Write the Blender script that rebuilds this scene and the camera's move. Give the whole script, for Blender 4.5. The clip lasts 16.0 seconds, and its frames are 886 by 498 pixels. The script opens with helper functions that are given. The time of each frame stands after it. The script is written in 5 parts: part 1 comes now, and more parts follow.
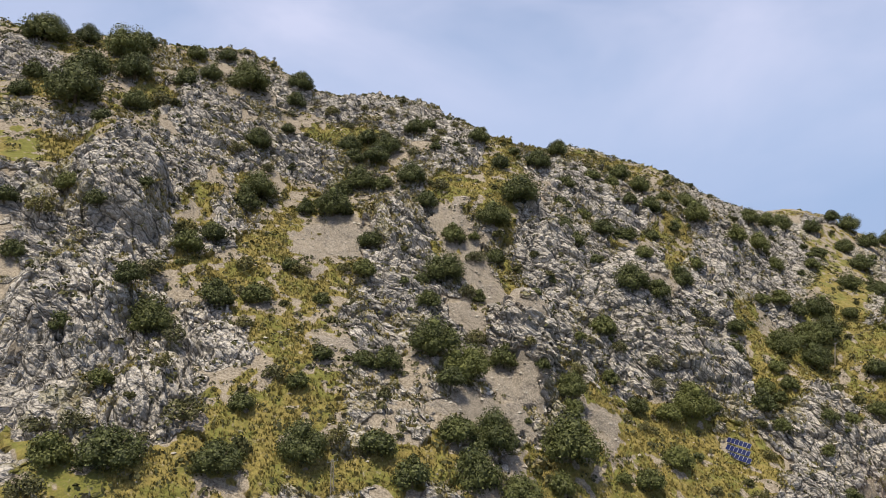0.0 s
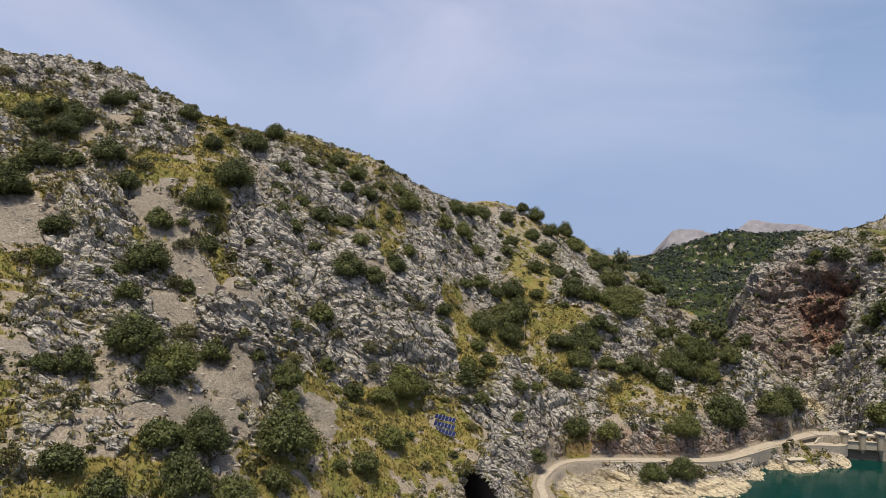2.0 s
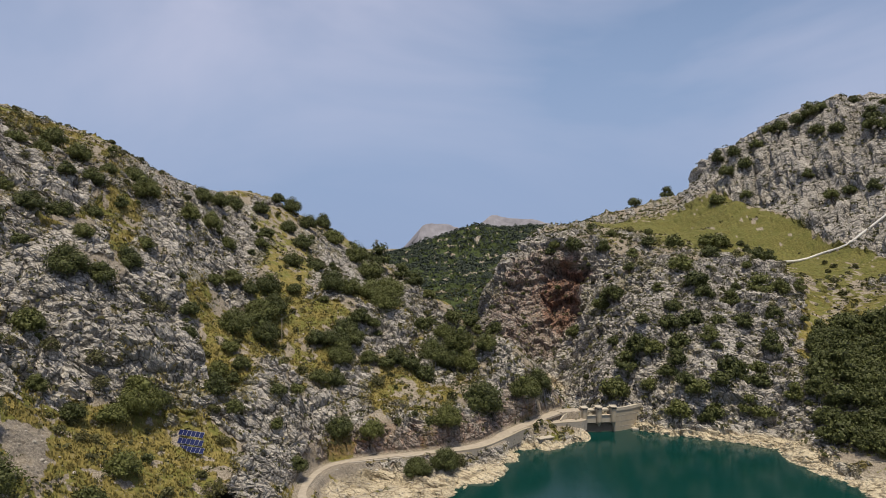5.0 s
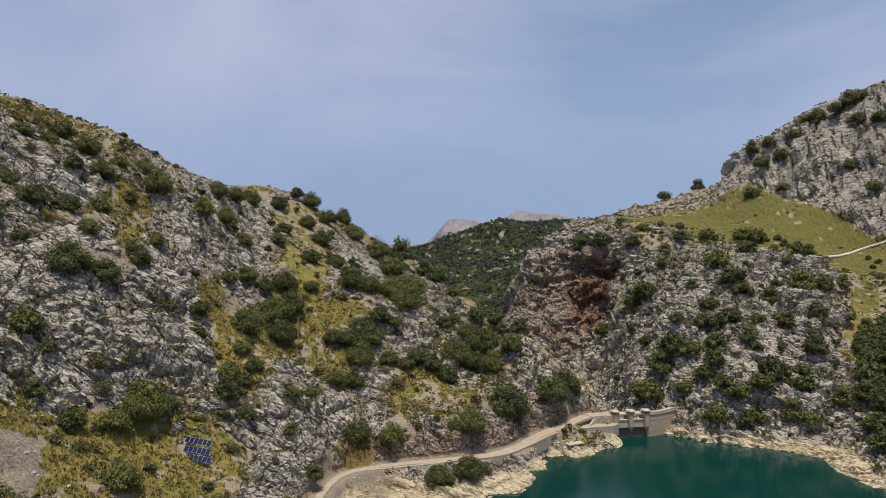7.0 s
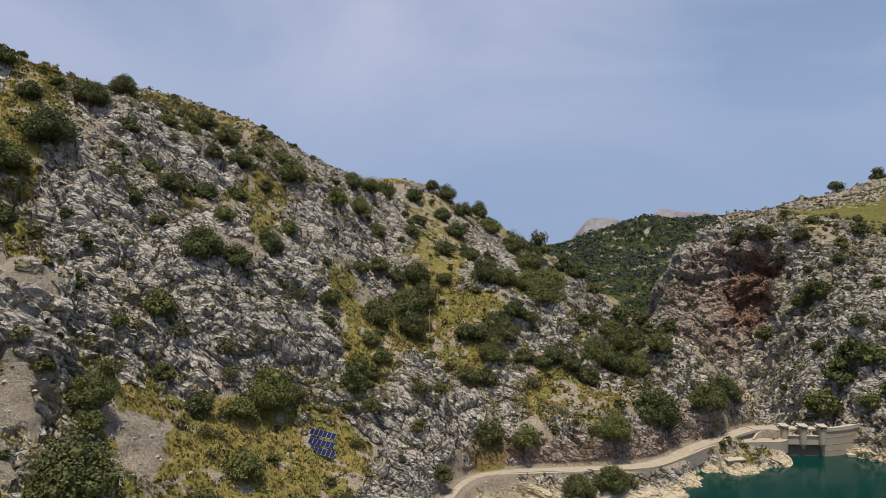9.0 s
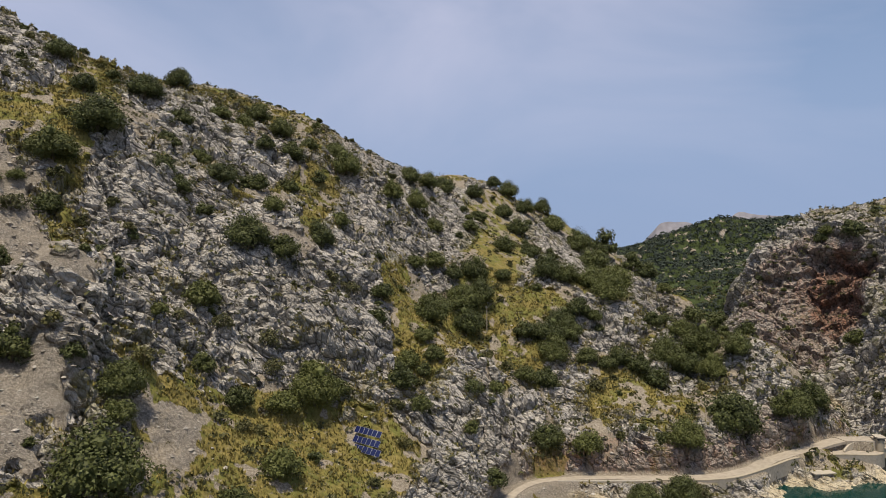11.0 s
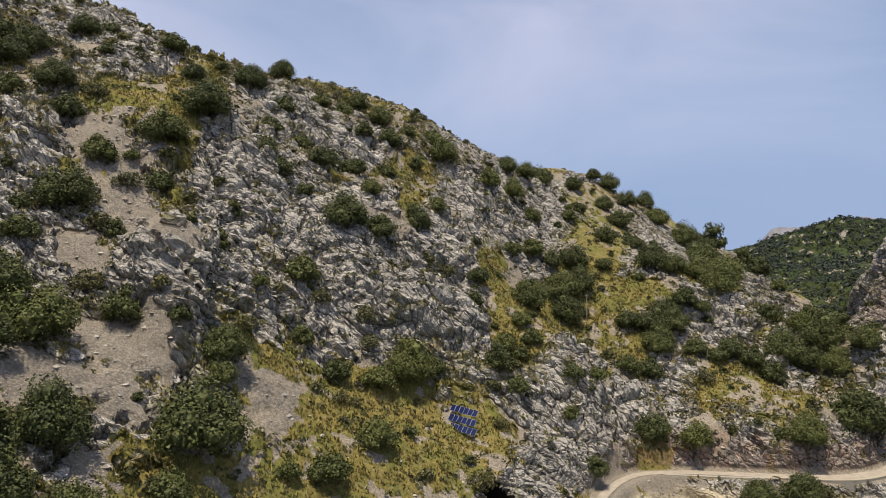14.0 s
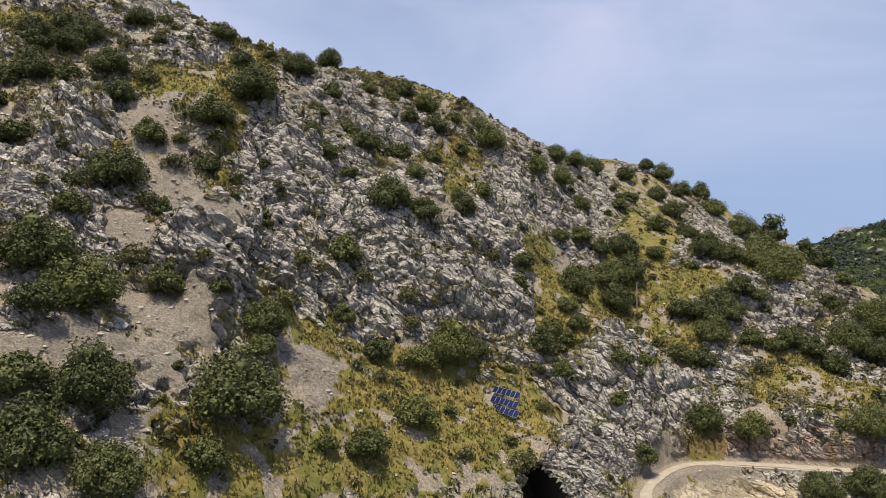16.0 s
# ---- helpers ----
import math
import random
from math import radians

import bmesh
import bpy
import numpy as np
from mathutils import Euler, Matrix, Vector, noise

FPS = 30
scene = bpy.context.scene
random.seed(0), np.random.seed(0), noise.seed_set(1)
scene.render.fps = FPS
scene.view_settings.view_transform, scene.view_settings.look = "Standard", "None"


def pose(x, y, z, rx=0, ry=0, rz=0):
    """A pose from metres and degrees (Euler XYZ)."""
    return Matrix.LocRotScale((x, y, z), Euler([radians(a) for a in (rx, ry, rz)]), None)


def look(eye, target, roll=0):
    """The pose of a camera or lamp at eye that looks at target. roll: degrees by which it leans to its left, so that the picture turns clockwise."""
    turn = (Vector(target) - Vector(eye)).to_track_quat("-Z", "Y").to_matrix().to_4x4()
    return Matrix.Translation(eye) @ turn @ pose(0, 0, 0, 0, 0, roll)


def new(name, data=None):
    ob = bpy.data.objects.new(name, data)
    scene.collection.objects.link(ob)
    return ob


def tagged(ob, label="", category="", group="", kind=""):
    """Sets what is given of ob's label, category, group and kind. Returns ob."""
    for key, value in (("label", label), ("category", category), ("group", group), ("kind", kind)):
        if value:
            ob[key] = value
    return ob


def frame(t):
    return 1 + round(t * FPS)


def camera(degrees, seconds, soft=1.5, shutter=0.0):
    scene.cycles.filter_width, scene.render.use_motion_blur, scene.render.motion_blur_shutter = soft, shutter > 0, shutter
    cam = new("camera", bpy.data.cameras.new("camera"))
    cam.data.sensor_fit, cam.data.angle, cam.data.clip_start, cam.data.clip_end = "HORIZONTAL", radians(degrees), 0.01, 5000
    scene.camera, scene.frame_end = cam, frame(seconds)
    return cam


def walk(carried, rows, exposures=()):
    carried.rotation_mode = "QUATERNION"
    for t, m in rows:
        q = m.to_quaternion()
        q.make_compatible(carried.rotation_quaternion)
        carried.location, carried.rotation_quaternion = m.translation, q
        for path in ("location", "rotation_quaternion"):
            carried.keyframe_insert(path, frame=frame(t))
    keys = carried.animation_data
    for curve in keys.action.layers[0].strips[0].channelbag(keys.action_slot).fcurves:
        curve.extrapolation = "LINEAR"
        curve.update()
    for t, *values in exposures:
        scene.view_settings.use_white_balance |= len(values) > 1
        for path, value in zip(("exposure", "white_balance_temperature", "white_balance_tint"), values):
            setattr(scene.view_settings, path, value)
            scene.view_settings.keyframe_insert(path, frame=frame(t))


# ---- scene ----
cam = camera(64.63, 16.0, soft=0.6)
WATER_TO_EYE = 68.0
# seconds, x, y, z from the first eye, yaw, pitch, roll
ROWS = [
    (0.0, 0.00, -0.00, 0.00, -0.00, 0.67, -0.41),
    (0.5, -0.22, 0.11, -0.01, -3.62, 0.42, -0.40),
    (1.0, -0.22, 0.97, 0.05, -4.72, 0.23, -0.36),
    (1.5, 0.63, 1.65, 0.33, -6.95, -0.10, -0.46),
    (2.0, 1.15, 2.58, 0.47, -22.60, -0.29, -0.55),
    (2.5, 1.27, 4.81, 0.19, -37.14, -0.41, -0.43),
    (3.0, 1.37, 8.07, -0.40, -42.30, -0.44, -0.33),
    (3.5, 2.60, 10.00, -0.56, -42.58, -0.52, -0.31),
    (4.0, 3.95, 11.35, -0.70, -42.52, -0.56, -0.22),
    (6.5, 12.89, 20.14, -0.43, -41.77, -0.90, -0.01),
    (7.0, 15.04, 22.50, -0.67, -40.43, -0.99, 0.02),
    (7.5, 17.35, 24.73, -1.12, -38.50, -1.03, 0.02),
    (8.0, 19.62, 27.13, -2.01, -36.16, -1.02, 0.03),
    (8.5, 21.77, 29.81, -3.02, -33.37, -1.00, 0.06),
    (9.0, 23.89, 32.90, -4.01, -29.08, -0.98, -0.02),
    (9.2, 24.65, 34.11, -4.42, -27.42, -0.96, -0.07),
    (11.3, 31.40, 40.20, -8.29, -23.53, -0.51, 0.08),
    (11.5, 31.43, 40.60, -8.73, -24.89, -0.47, 0.03),
    (12.0, 31.46, 41.51, -10.01, -25.08, -0.31, 0.06),
    (12.5, 31.61, 41.99, -11.17, -22.75, -0.16, 0.06),
    (13.0, 31.84, 42.17, -12.08, -19.70, -0.04, 0.05),
    (13.5, 32.03, 42.32, -13.00, -17.65, 0.04, 0.05),
    (14.0, 32.12, 42.58, -13.91, -15.63, 0.11, -0.02),
    (14.5, 32.34, 42.79, -14.89, -14.43, 0.15, -0.06),
    (15.0, 32.70, 43.09, -15.95, -13.85, 0.10, -0.12),
    (15.5, 33.38, 43.51, -17.09, -12.54, 0.18, -0.09),
    (16.0, 34.63, 43.82, -18.07, -11.28, 0.19, -0.11),
]
walk(cam, [(t, pose(x, y, WATER_TO_EYE + z, 90 + pitch, roll, yaw)) for t, x, y, z, yaw, pitch, roll in ROWS],
     exposures=[(0.0, 0.40), (1.5, 0.30), (3.0, 0.0), (9.2, 0.02), (13.0, 0.1), (16.0, 0.31)])

# ---- world and sun ----
TO_SUN = Vector((-0.15, -0.20, 0.968)).normalized()
world = bpy.data.worlds.new("sky")
scene.world = world
world.use_nodes = True
wn, wl = world.node_tree.nodes, world.node_tree.links
wn.clear()
w_out = wn.new("ShaderNodeOutputWorld")
w_bg = wn.new("ShaderNodeBackground")
w_sky = wn.new("ShaderNodeTexSky")
w_sky.sky_type = "NISHITA"
w_sky.sun_disc = False
w_sky.sun_elevation = math.asin(TO_SUN.z)
w_sky.sun_rotation = math.atan2(TO_SUN.x, TO_SUN.y)
w_sky.altitude = 600
w_sky.dust_density = 0.8
w_sky.ozone_density = 1.5
# a thin veil of high cloud, denser overhead
w_co = wn.new("ShaderNodeTexCoord")
w_map = wn.new("ShaderNodeMapping")
w_map.inputs["Scale"].default_value = (1.0, 1.0, 2.6)
w_noise = wn.new("ShaderNodeTexNoise")
w_noise.inputs["Scale"].default_value = 1.7
w_noise.inputs["Detail"].default_value = 5
w_noise.inputs["Roughness"].default_value = 0.5
w_noise.inputs["Distortion"].default_value = 0.6
w_ramp = wn.new("ShaderNodeMapRange")
w_ramp.inputs["From Min"].default_value = 0.36
w_ramp.inputs["From Max"].default_value = 0.7
w_sep = wn.new("ShaderNodeSeparateXYZ")
w_high = wn.new("ShaderNodeMapRange")
w_high.inputs["From Min"].default_value = 0.02
w_high.inputs["From Max"].default_value = 0.42
w_high.inputs["To Min"].default_value = 0.12
w_high.inputs["To Max"].default_value = 0.95
w_mul = wn.new("ShaderNodeMath")
w_mul.operation = "MULTIPLY"
w_mix = wn.new("ShaderNodeMixRGB")
w_mix.inputs["Color2"].default_value = (5.9, 6.0, 7.6, 1)
wl.new(w_co.outputs["Generated"], w_map.inputs["Vector"])
wl.new(w_map.outputs["Vector"], w_noise.inputs["Vector"])
wl.new(w_noise.outputs["Fac"], w_ramp.inputs["Value"])
wl.new(w_co.outputs["Generated"], w_sep.inputs["Vector"])
wl.new(w_sep.outputs["Z"], w_high.inputs["Value"])
wl.new(w_ramp.outputs["Result"], w_mul.inputs[0])
wl.new(w_high.outputs["Result"], w_mul.inputs[1])
wl.new(w_mul.outputs["Value"], w_mix.inputs["Fac"])
# blue haze low down
w_low = wn.new("ShaderNodeMapRange")
w_low.interpolation_type = "SMOOTHSTEP"
w_low.inputs["From Min"].default_value = 0.05
w_low.inputs["From Max"].default_value = 0.45
w_low.inputs["To Min"].default_value = 0.97
w_low.inputs["To Max"].default_value = 0.35
w_haze = wn.new("ShaderNodeMixRGB")
w_haze.inputs["Color2"].default_value = (2.9, 3.85, 5.9, 1)
wl.new(w_sep.outputs["Z"], w_low.inputs["Value"])
wl.new(w_low.outputs["Result"], w_haze.inputs["Fac"])
wl.new(w_sky.outputs["Color"], w_haze.inputs["Color1"])
wl.new(w_haze.outputs["Color"], w_mix.inputs["Color1"])
wl.new(w_mix.outputs["Color"], w_bg.inputs["Color"])
w_bg.inputs["Strength"].default_value = 0.10
wl.new(w_bg.outputs["Background"], w_out.inputs["Surface"])

sun_data = bpy.data.lights.new("sun", "SUN")
sun_data.energy = 4.3
sun_data.angle = radians(1.0)
sun_data.color = (1.0, 0.88, 0.69)
sun = new("sun", sun_data)
sun.matrix_world = look(TO_SUN * 400, (0, 0, 0))


# ---- the lie of the land: lines of the relief, metres, z above the lake ----
SHORE = [(30, 118, 0), (80, 135, 0), (124, 147, 0), (142, 151, 0), (149, 149.6, 0), (163, 151.6, 0), (171, 157, 0), (175, 160, 0), (180, 157, 0), (188, 153.7, 0), (197, 154, 0), (204, 155, 0), (208, 158, -1), (212, 160, -4), (219, 156.5, -4), (228.5, 155.5, 0), (228.5, 146, 0), (231, 137, 0),
         (237, 128, 0), (240, 118, 0), (246, 106, 0), (235, 103, 0), (220, 83, 0), (214, 66, 0), (205, 30, 0), (190, -40, 0), (199, 160, 3.2), (189, 160.5, 3.0), (207, 160.5, 3.5), (110, 146, 1.8), (122, 151, 1.8), (132, 153, 2.0), (142, 155, 2.2)]
LAKE_BED = [(180, 110, -14), (120, 100, -14), (60, 60, -16), (0, 0, -16), (150, 20, -16), (-80, -60, -10), (100, -150, -14), (205, 105, -9), (138, 141, -8), (118, 136, -8), (163, 140, -8), (182, 147, -7), (198, 146, -8), (220, 140, -8), (226, 110, -7)]
ROAD = [(73, 147, 5), (80, 145.5, 5), (88, 149, 5), (94, 157, 5), (97, 164, 5), (104, 172, 5), (114, 178.5, 5), (126, 177, 5), (142, 170, 5), (154, 165.5, 5), (165, 165, 5), (174, 167.5, 5.1), (182, 169.2, 5.4), (192.6, 168.6, 6.5), (202, 168.6, 7.4), (208, 166.0, 7.7)]
FOOT = [(-180, 80, 28), (-110, 80, 33), (-45, 104, 34), (-20, 112, 31), (11, 124, 26), (23, 139, 26), (25, 145, 31), (54, 156, 23), (57, 156, 20), (76, 166, 18.3), (75, 170, 20.6), (71.9, 169.9, 22.0), (70.9, 167.2, 19.1), (67, 170.5, 20.8), (69.5, 174.5, 24.0), (73, 154, 14), (66, 151, 13.5), (80, 155, 12.5), (72, 147, 5), (78, 145, 5)]
MIDSLOPE = [(1, 151, 46), (27, 161, 39), (12, 163, 44), (20, 168, 58), (46, 188, 48), (44, 172, 31), (74, 190, 38), (86, 197, 31), (91, 184, 24), (105, 188, 21), (108, 195, 32), (119, 221, 31), (101, 234, 56), (127, 196, 14), (168, 223, 40), (165, 235, 46), (150, 236, 44), (185, 228, 31), (180, 198, 19), (168, 176, 15), (205, 178, 20), (198, 250, 36)]
SHOULDER = [(194, 213, 31), (192, 195, 32), (200, 184, 31), (201, 180, 24)]
ROAD_CUT = [(130, 183, 12), (146, 174.5, 12), (158, 171.5, 13), (168, 172.5, 13), (177, 174.5, 13), (187, 175, 14), (196, 174.5, 15), (204, 174.5, 17)]
UPSLOPE = [(-56, 185, 75), (-43, 220, 89), (-85, 190, 101), (42, 200, 64), (32, 208, 76), (15, 184, 55), (34, 192, 56), (-6, 206, 81), (24, 216, 87), (44, 209, 68), (59, 211, 65), (93, 263, 93), (124, 265, 67), (154, 262, 56), (160, 290, 63)]
RIDGE = [(-260, 210, 150), (-163, 252, 152), (-121, 274, 152), (-91, 286, 152), (-69, 292, 145), (-47, 291, 135), (-16, 288, 132), (3, 285, 123), (25, 289, 113), (55, 300, 114.5), (78, 310, 105.5), (106, 318, 101.5), (133, 334, 92.5), (175, 350, 93.5), (209, 354, 81.5), (236, 354, 70.5), (259, 356, 55.5), (279, 353, 41), (286, 330, 36), (276, 298, 28)]
BEHIND = [(-160, 330, 140), (-60, 350, 118), (20, 345, 100), (110, 380, 78), (200, 410, 60), (290, 420, 40), (-100, 600, 90), (150, 650, 40)]
GORGE = [(226, 192, -22), (248, 232, -24), (262, 262, -20), (284, 296, -14), (292, 306, -6), (322, 322, 4), (345, 348, 14), (380, 375, 24), (390, 414, 27), (427, 489, 31), (449, 549, 43), (456, 433, 44)]
SOUTH_FOOT = [(237, 155, 9), (240, 160, 14), (245, 131, 14), (255, 112, 12), (248, 98, 8), (243, 148, 18), (290, 92, 20), (240, 60, 10), (280, 40, 28)]
SOUTH_HILL = [(258, 163, 37), (246, 172, 26), (320, 96, 32), (275, 131, 28), (338, 130, 38), (340, 158, 56), (352, 90, 52), (405, 112, 58)]
SPUR = [(276, 266, 28), (292, 279, 45), (318, 284, 65), (311, 265, 62), (316, 250, 61), (314, 234, 56), (380, 300, 77), (294, 273, 25), (296, 253, 18), (300, 238, 18), (294, 221, 17), (270, 240, 4), (268, 215, 6), (286, 207, 49), (303, 209, 57), (316, 198, 57), (330, 182, 57), (330, 270, 68), (342, 298, 66), (362, 315, 69), (380, 331, 71), (364, 338, 28), (384, 352, 32), (400, 322, 73)]
RIM = [(408, 320, 81), (460, 333, 88), (500, 326, 96), (534, 317, 103), (115, 290, 92), (129, 300, 87), (102, 266, 88)]
RIB = [(351, 315, 61), (331, 308, 51), (309, 305, 41), (297, 301, 26), (342, 330, 27), (322, 323, 17), (300, 320, 7), (288, 316, -8)]
SADDLE = [(426, 164, 60), (448, 320, 80), (496, 345, 90), (510, 300, 100), (440, 250, 74), (380, 240, 68), (470, 220, 82)]
CRAG = [(483, 268, 101), (473, 254, 100), (461, 222, 96), (452, 193, 87), (441, 166, 77), (426, 146, 65), (408, 119, 56), (500, 267, 128), (506, 244, 136), (510, 221, 147), (514, 199, 155), (520, 180, 163), (529, 153, 157), (488, 197, 125), (487, 169, 130), (485, 141, 130), (483, 233, 116), (600, 260, 150), (650, 200, 170), (640, 60, 165), (720, 200, 150), (585, 310, 112), (492, 279, 102), (501, 285, 104), (515, 292, 106), (532, 300, 107)]
FAR_HILL = [(501, 650, 37), (532, 651, 43), (561, 646, 53), (589, 640, 66), (607, 644, 79), (637, 635, 87), (658, 620, 84), (676, 609, 82), (699, 597, 88), (724, 582, 84), (583, 560, 50), (520, 567, 34), (900, 560, 100), (640, 760, 60), (760, 800, 60), (1100, 900, 70), (460, 900, 10)]
EDGE = [(-500, 100, 160), (-400, 500, 130), (-300, -200, 60), (0, -300, 40), (300, -200, 60), (700, -150, 190), (1200, 100, 200), (1500, 700, 140), (1500, 1500, 20), (700, 1700, -10), (0, 1500, 20), (-900, 900, 60), (-900, -500, 60), (600, -900, 80), (1500, -600, 120)]
relief = np.array(SHORE + LAKE_BED + ROAD + ROAD_CUT + SHOULDER + FOOT + MIDSLOPE + UPSLOPE + RIDGE + BEHIND + GORGE + SOUTH_FOOT + SOUTH_HILL + SPUR + RIM + RIB + SADDLE + CRAG + FAR_HILL + EDGE, float)


def kernel(d2):
    return np.sqrt(d2 + 36.0)


def solve_relief():
    xy = relief[:, :2]
    d2 = ((xy[:, None] - xy[None]) ** 2).sum(-1)
    n = len(xy)
    a = np.zeros((n + 1, n + 1))
    a[:n, :n] = kernel(d2) - np.eye(n) * 1.0
    a[:n, n] = a[n, :n] = 1
    return np.linalg.solve(a, np.append(relief[:, 2], 0.0))


WEIGHT = solve_relief()


def smooth(e0, e1, v):
    t = np.clip((v - e0) / (e1 - e0), 0, 1)
    return t * t * (3 - 2 * t)


def base_height(x, y):
    """The smooth land, before its rocks, at arrays x and y."""
    x, y = np.asarray(x, float), np.asarray(y, float)
    flat_x, flat_y = x.ravel(), y.ravel()
    h = np.full(flat_x.shape, WEIGHT[-1])
    for (px, py, _), w in zip(relief, WEIGHT):
        h += w * kernel((flat_x - px) ** 2 + (flat_y - py) ** 2)
    return h.reshape(x.shape)


# ---- noise on arrays ----
def hash3(i, j, k, salt):
    h = (i * 374761393 + j * 668265263 + k * 1274126177 + salt * 974634181) & 0xFFFFFFFF
    h = ((h ^ (h >> 13)) * 1103515245) & 0xFFFFFFFF
    h = ((h ^ (h >> 16)) * 2246822519) & 0xFFFFFFFF
    return ((h ^ (h >> 15)) & 0xFFFFFF) / float(0xFFFFFF)


def value_noise(x, y, z, salt=0):
    xi, yi, zi = np.floor(x).astype(np.int64), np.floor(y).astype(np.int64), np.floor(z).astype(np.int64)
    fx, fy, fz = x - xi, y - yi, z - zi
    fx, fy, fz = (f * f * f * (f * (f * 6 - 15) + 10) for f in (fx, fy, fz))
    out = 0
    for a in (0, 1):
        for b in (0, 1):
            for c in (0, 1):
                w = (fx if a else 1 - fx) * (fy if b else 1 - fy) * (fz if c else 1 - fz)
                out = out + w * hash3(xi + a, yi + b, zi + c, salt)
    return out * 2 - 1


def fbm(x, y, z, octaves=4, salt=0, gain=0.5):
    total, amp, f = 0, 1.0, 1.0
    for o in range(octaves):
        total = total + amp * value_noise(x * f, y * f, z * f, salt + o)
        amp *= gain
        f *= 2.03
    return total


def cells(x, y, z, salt=0):
    """Distances to the nearest and second nearest seed, and the nearest seed's own number."""
    xi, yi, zi = np.floor(x).astype(np.int64), np.floor(y).astype(np.int64), np.floor(z).astype(np.int64)
    d1 = np.full(x.shape, 9.0)
    d2 = np.full(x.shape, 9.0)
    tone = np.zeros(x.shape)
    for a in (-1, 0, 1):
        for b in (-1, 0, 1):
            for c in (-1, 0, 1):
                i, j, k = xi + a, yi + b, zi + c
                d = np.sqrt((i + hash3(i, j, k, salt) - x) ** 2 + (j + hash3(i, j, k, salt + 1) - y) ** 2 + (k + hash3(i, j, k, salt + 2) - z) ** 2)
                near = d < d1
                d2 = np.where(near, d1, np.minimum(d2, d))
                tone = np.where(near, hash3(i, j, k, salt + 3), tone)
                d1 = np.where(near, d, d1)
    return d1, d2, tone


# ---- what covers the land: ellipses in plan (x, y, along x, along y, turn in degrees) ----
SCREE_A = [(-42, 115, 3, 2, -162), (-32, 176, 4, 4, -122), (-30, 193, 11, 9, -148), (-23, 148, 5, 2, -153), (0, 204, 10, 3, 101), (4, 139, 7, 3, -142), (5, 172, 7, 4, 110), (6, 159, 5, 3, 85), (12, 189, 26, 5, 108), (14, 143, 6, 3, -134), (14, 156, 9, 7, -177), (16, 133, 5, 2, -138), (31, 159, 4, 2, 79), (36, 158, 6, 3, 54), (51, 251, 4, 2, -140), (64, 210, 9, 4, -148), (105, 170, 8, 3, -140), (107, 176, 7, 4, 50), (120, 173, 8, 3, 156)]
SCREE = SCREE_A
MEADOW_A = [(-114, 206, 9, 7, -167), (-100, 178, 13, 7, -162), (-92, 220, 9, 4, -132), (-65, 189, 13, 4, 97), (-62, 107, 5, 2, -180), (-56, 202, 8, 4, 95), (-47, 166, 18, 4, 97), (-45, 106, 19, 4, -160), (-43, 186, 13, 4, 98), (-43, 244, 11, 5, -178), (-37, 151, 9, 3, 102), (-34, 120, 7, 4, -166), (-33, 169, 11, 3, 100), (-32, 139, 11, 4, 113), (-29, 246, 6, 6, 118), (-29, 252, 9, 7, -117), (-27, 129, 8, 6, -129), (-17, 117, 24, 4, -159), (-1, 198, 4, 3, 64), (3, 221, 8, 8, 133)]
MEADOW_B = [(16, 220, 14, 5, 96), (19, 133, 8, 4, -125), (20, 194, 27, 2, -89), (21, 241, 20, 7, 87), (27, 140, 12, 4, -150), (30, 163, 5, 2, -112), (37, 167, 8, 3, -128), (40, 147, 14, 6, -147), (47, 172, 11, 4, -149), (50, 161, 23, 8, -138), (55, 220, 2, 2, -162), (60, 155, 15, 7, -146), (66, 177, 13, 4, -168), (73, 225, 10, 3, -123), (74, 167, 8, 6, 47), (81, 242, 8, 3, -144), (94, 208, 15, 3, 68), (96, 223, 11, 3, -123), (97, 202, 10, 7, 45), (100, 191, 3, 2, -167)]
MEADOW_C = [(105, 209, 25, 3, -119), (108, 194, 24, 2, -132), (108, 215, 28, 6, -131), (122, 183, 4, 2, 170), (133, 213, 8, 4, -172), (136, 229, 7, 5, -166), (144, 234, 10, 6, 179), (146, 255, 27, 6, 59), (148, 196, 9, 6, 46), (149, 260, 29, 8, 56), (150, 195, 15, 5, 51), (151, 231, 6, 5, 164), (156, 182, 12, 6, 47), (157, 187, 12, 3, 52), (158, 200, 6, 4, -169), (180, 216, 9, 3, -151), (318, 125, 7, 51, -70), (400, 151, 27, 41, -70), (431, 191, 45, 39, -67), (440, 240, 38, 48, 0)]
MEADOW_D = [(451, 237, 69, 29, -63)]
MEADOW = MEADOW_A + MEADOW_B + MEADOW_C + MEADOW_D
BARE_A = [(-133, 220, 17, 9, 123), (-97, 188, 11, 8, -145), (-88, 150, 8, 6, 121), (-80, 226, 15, 8, 101), (-77, 177, 24, 9, -98), (-72, 161, 13, 8, -127), (-70, 116, 7, 5, 134), (-68, 131, 17, 13, 104), (-57, 183, 12, 6, -94), (-54, 262, 12, 9, -163), (-50, 118, 10, 7, -101), (-45, 141, 12, 9, 77), (-44, 231, 11, 10, -140), (-21, 266, 24, 16, -168), (-16, 158, 14, 7, 87), (-13, 194, 12, 10, 90), (-12, 177, 11, 5, 106), (-10, 196, 13, 8, 84), (-2, 227, 10, 4, -168), (3, 167, 5, 5, 105)]
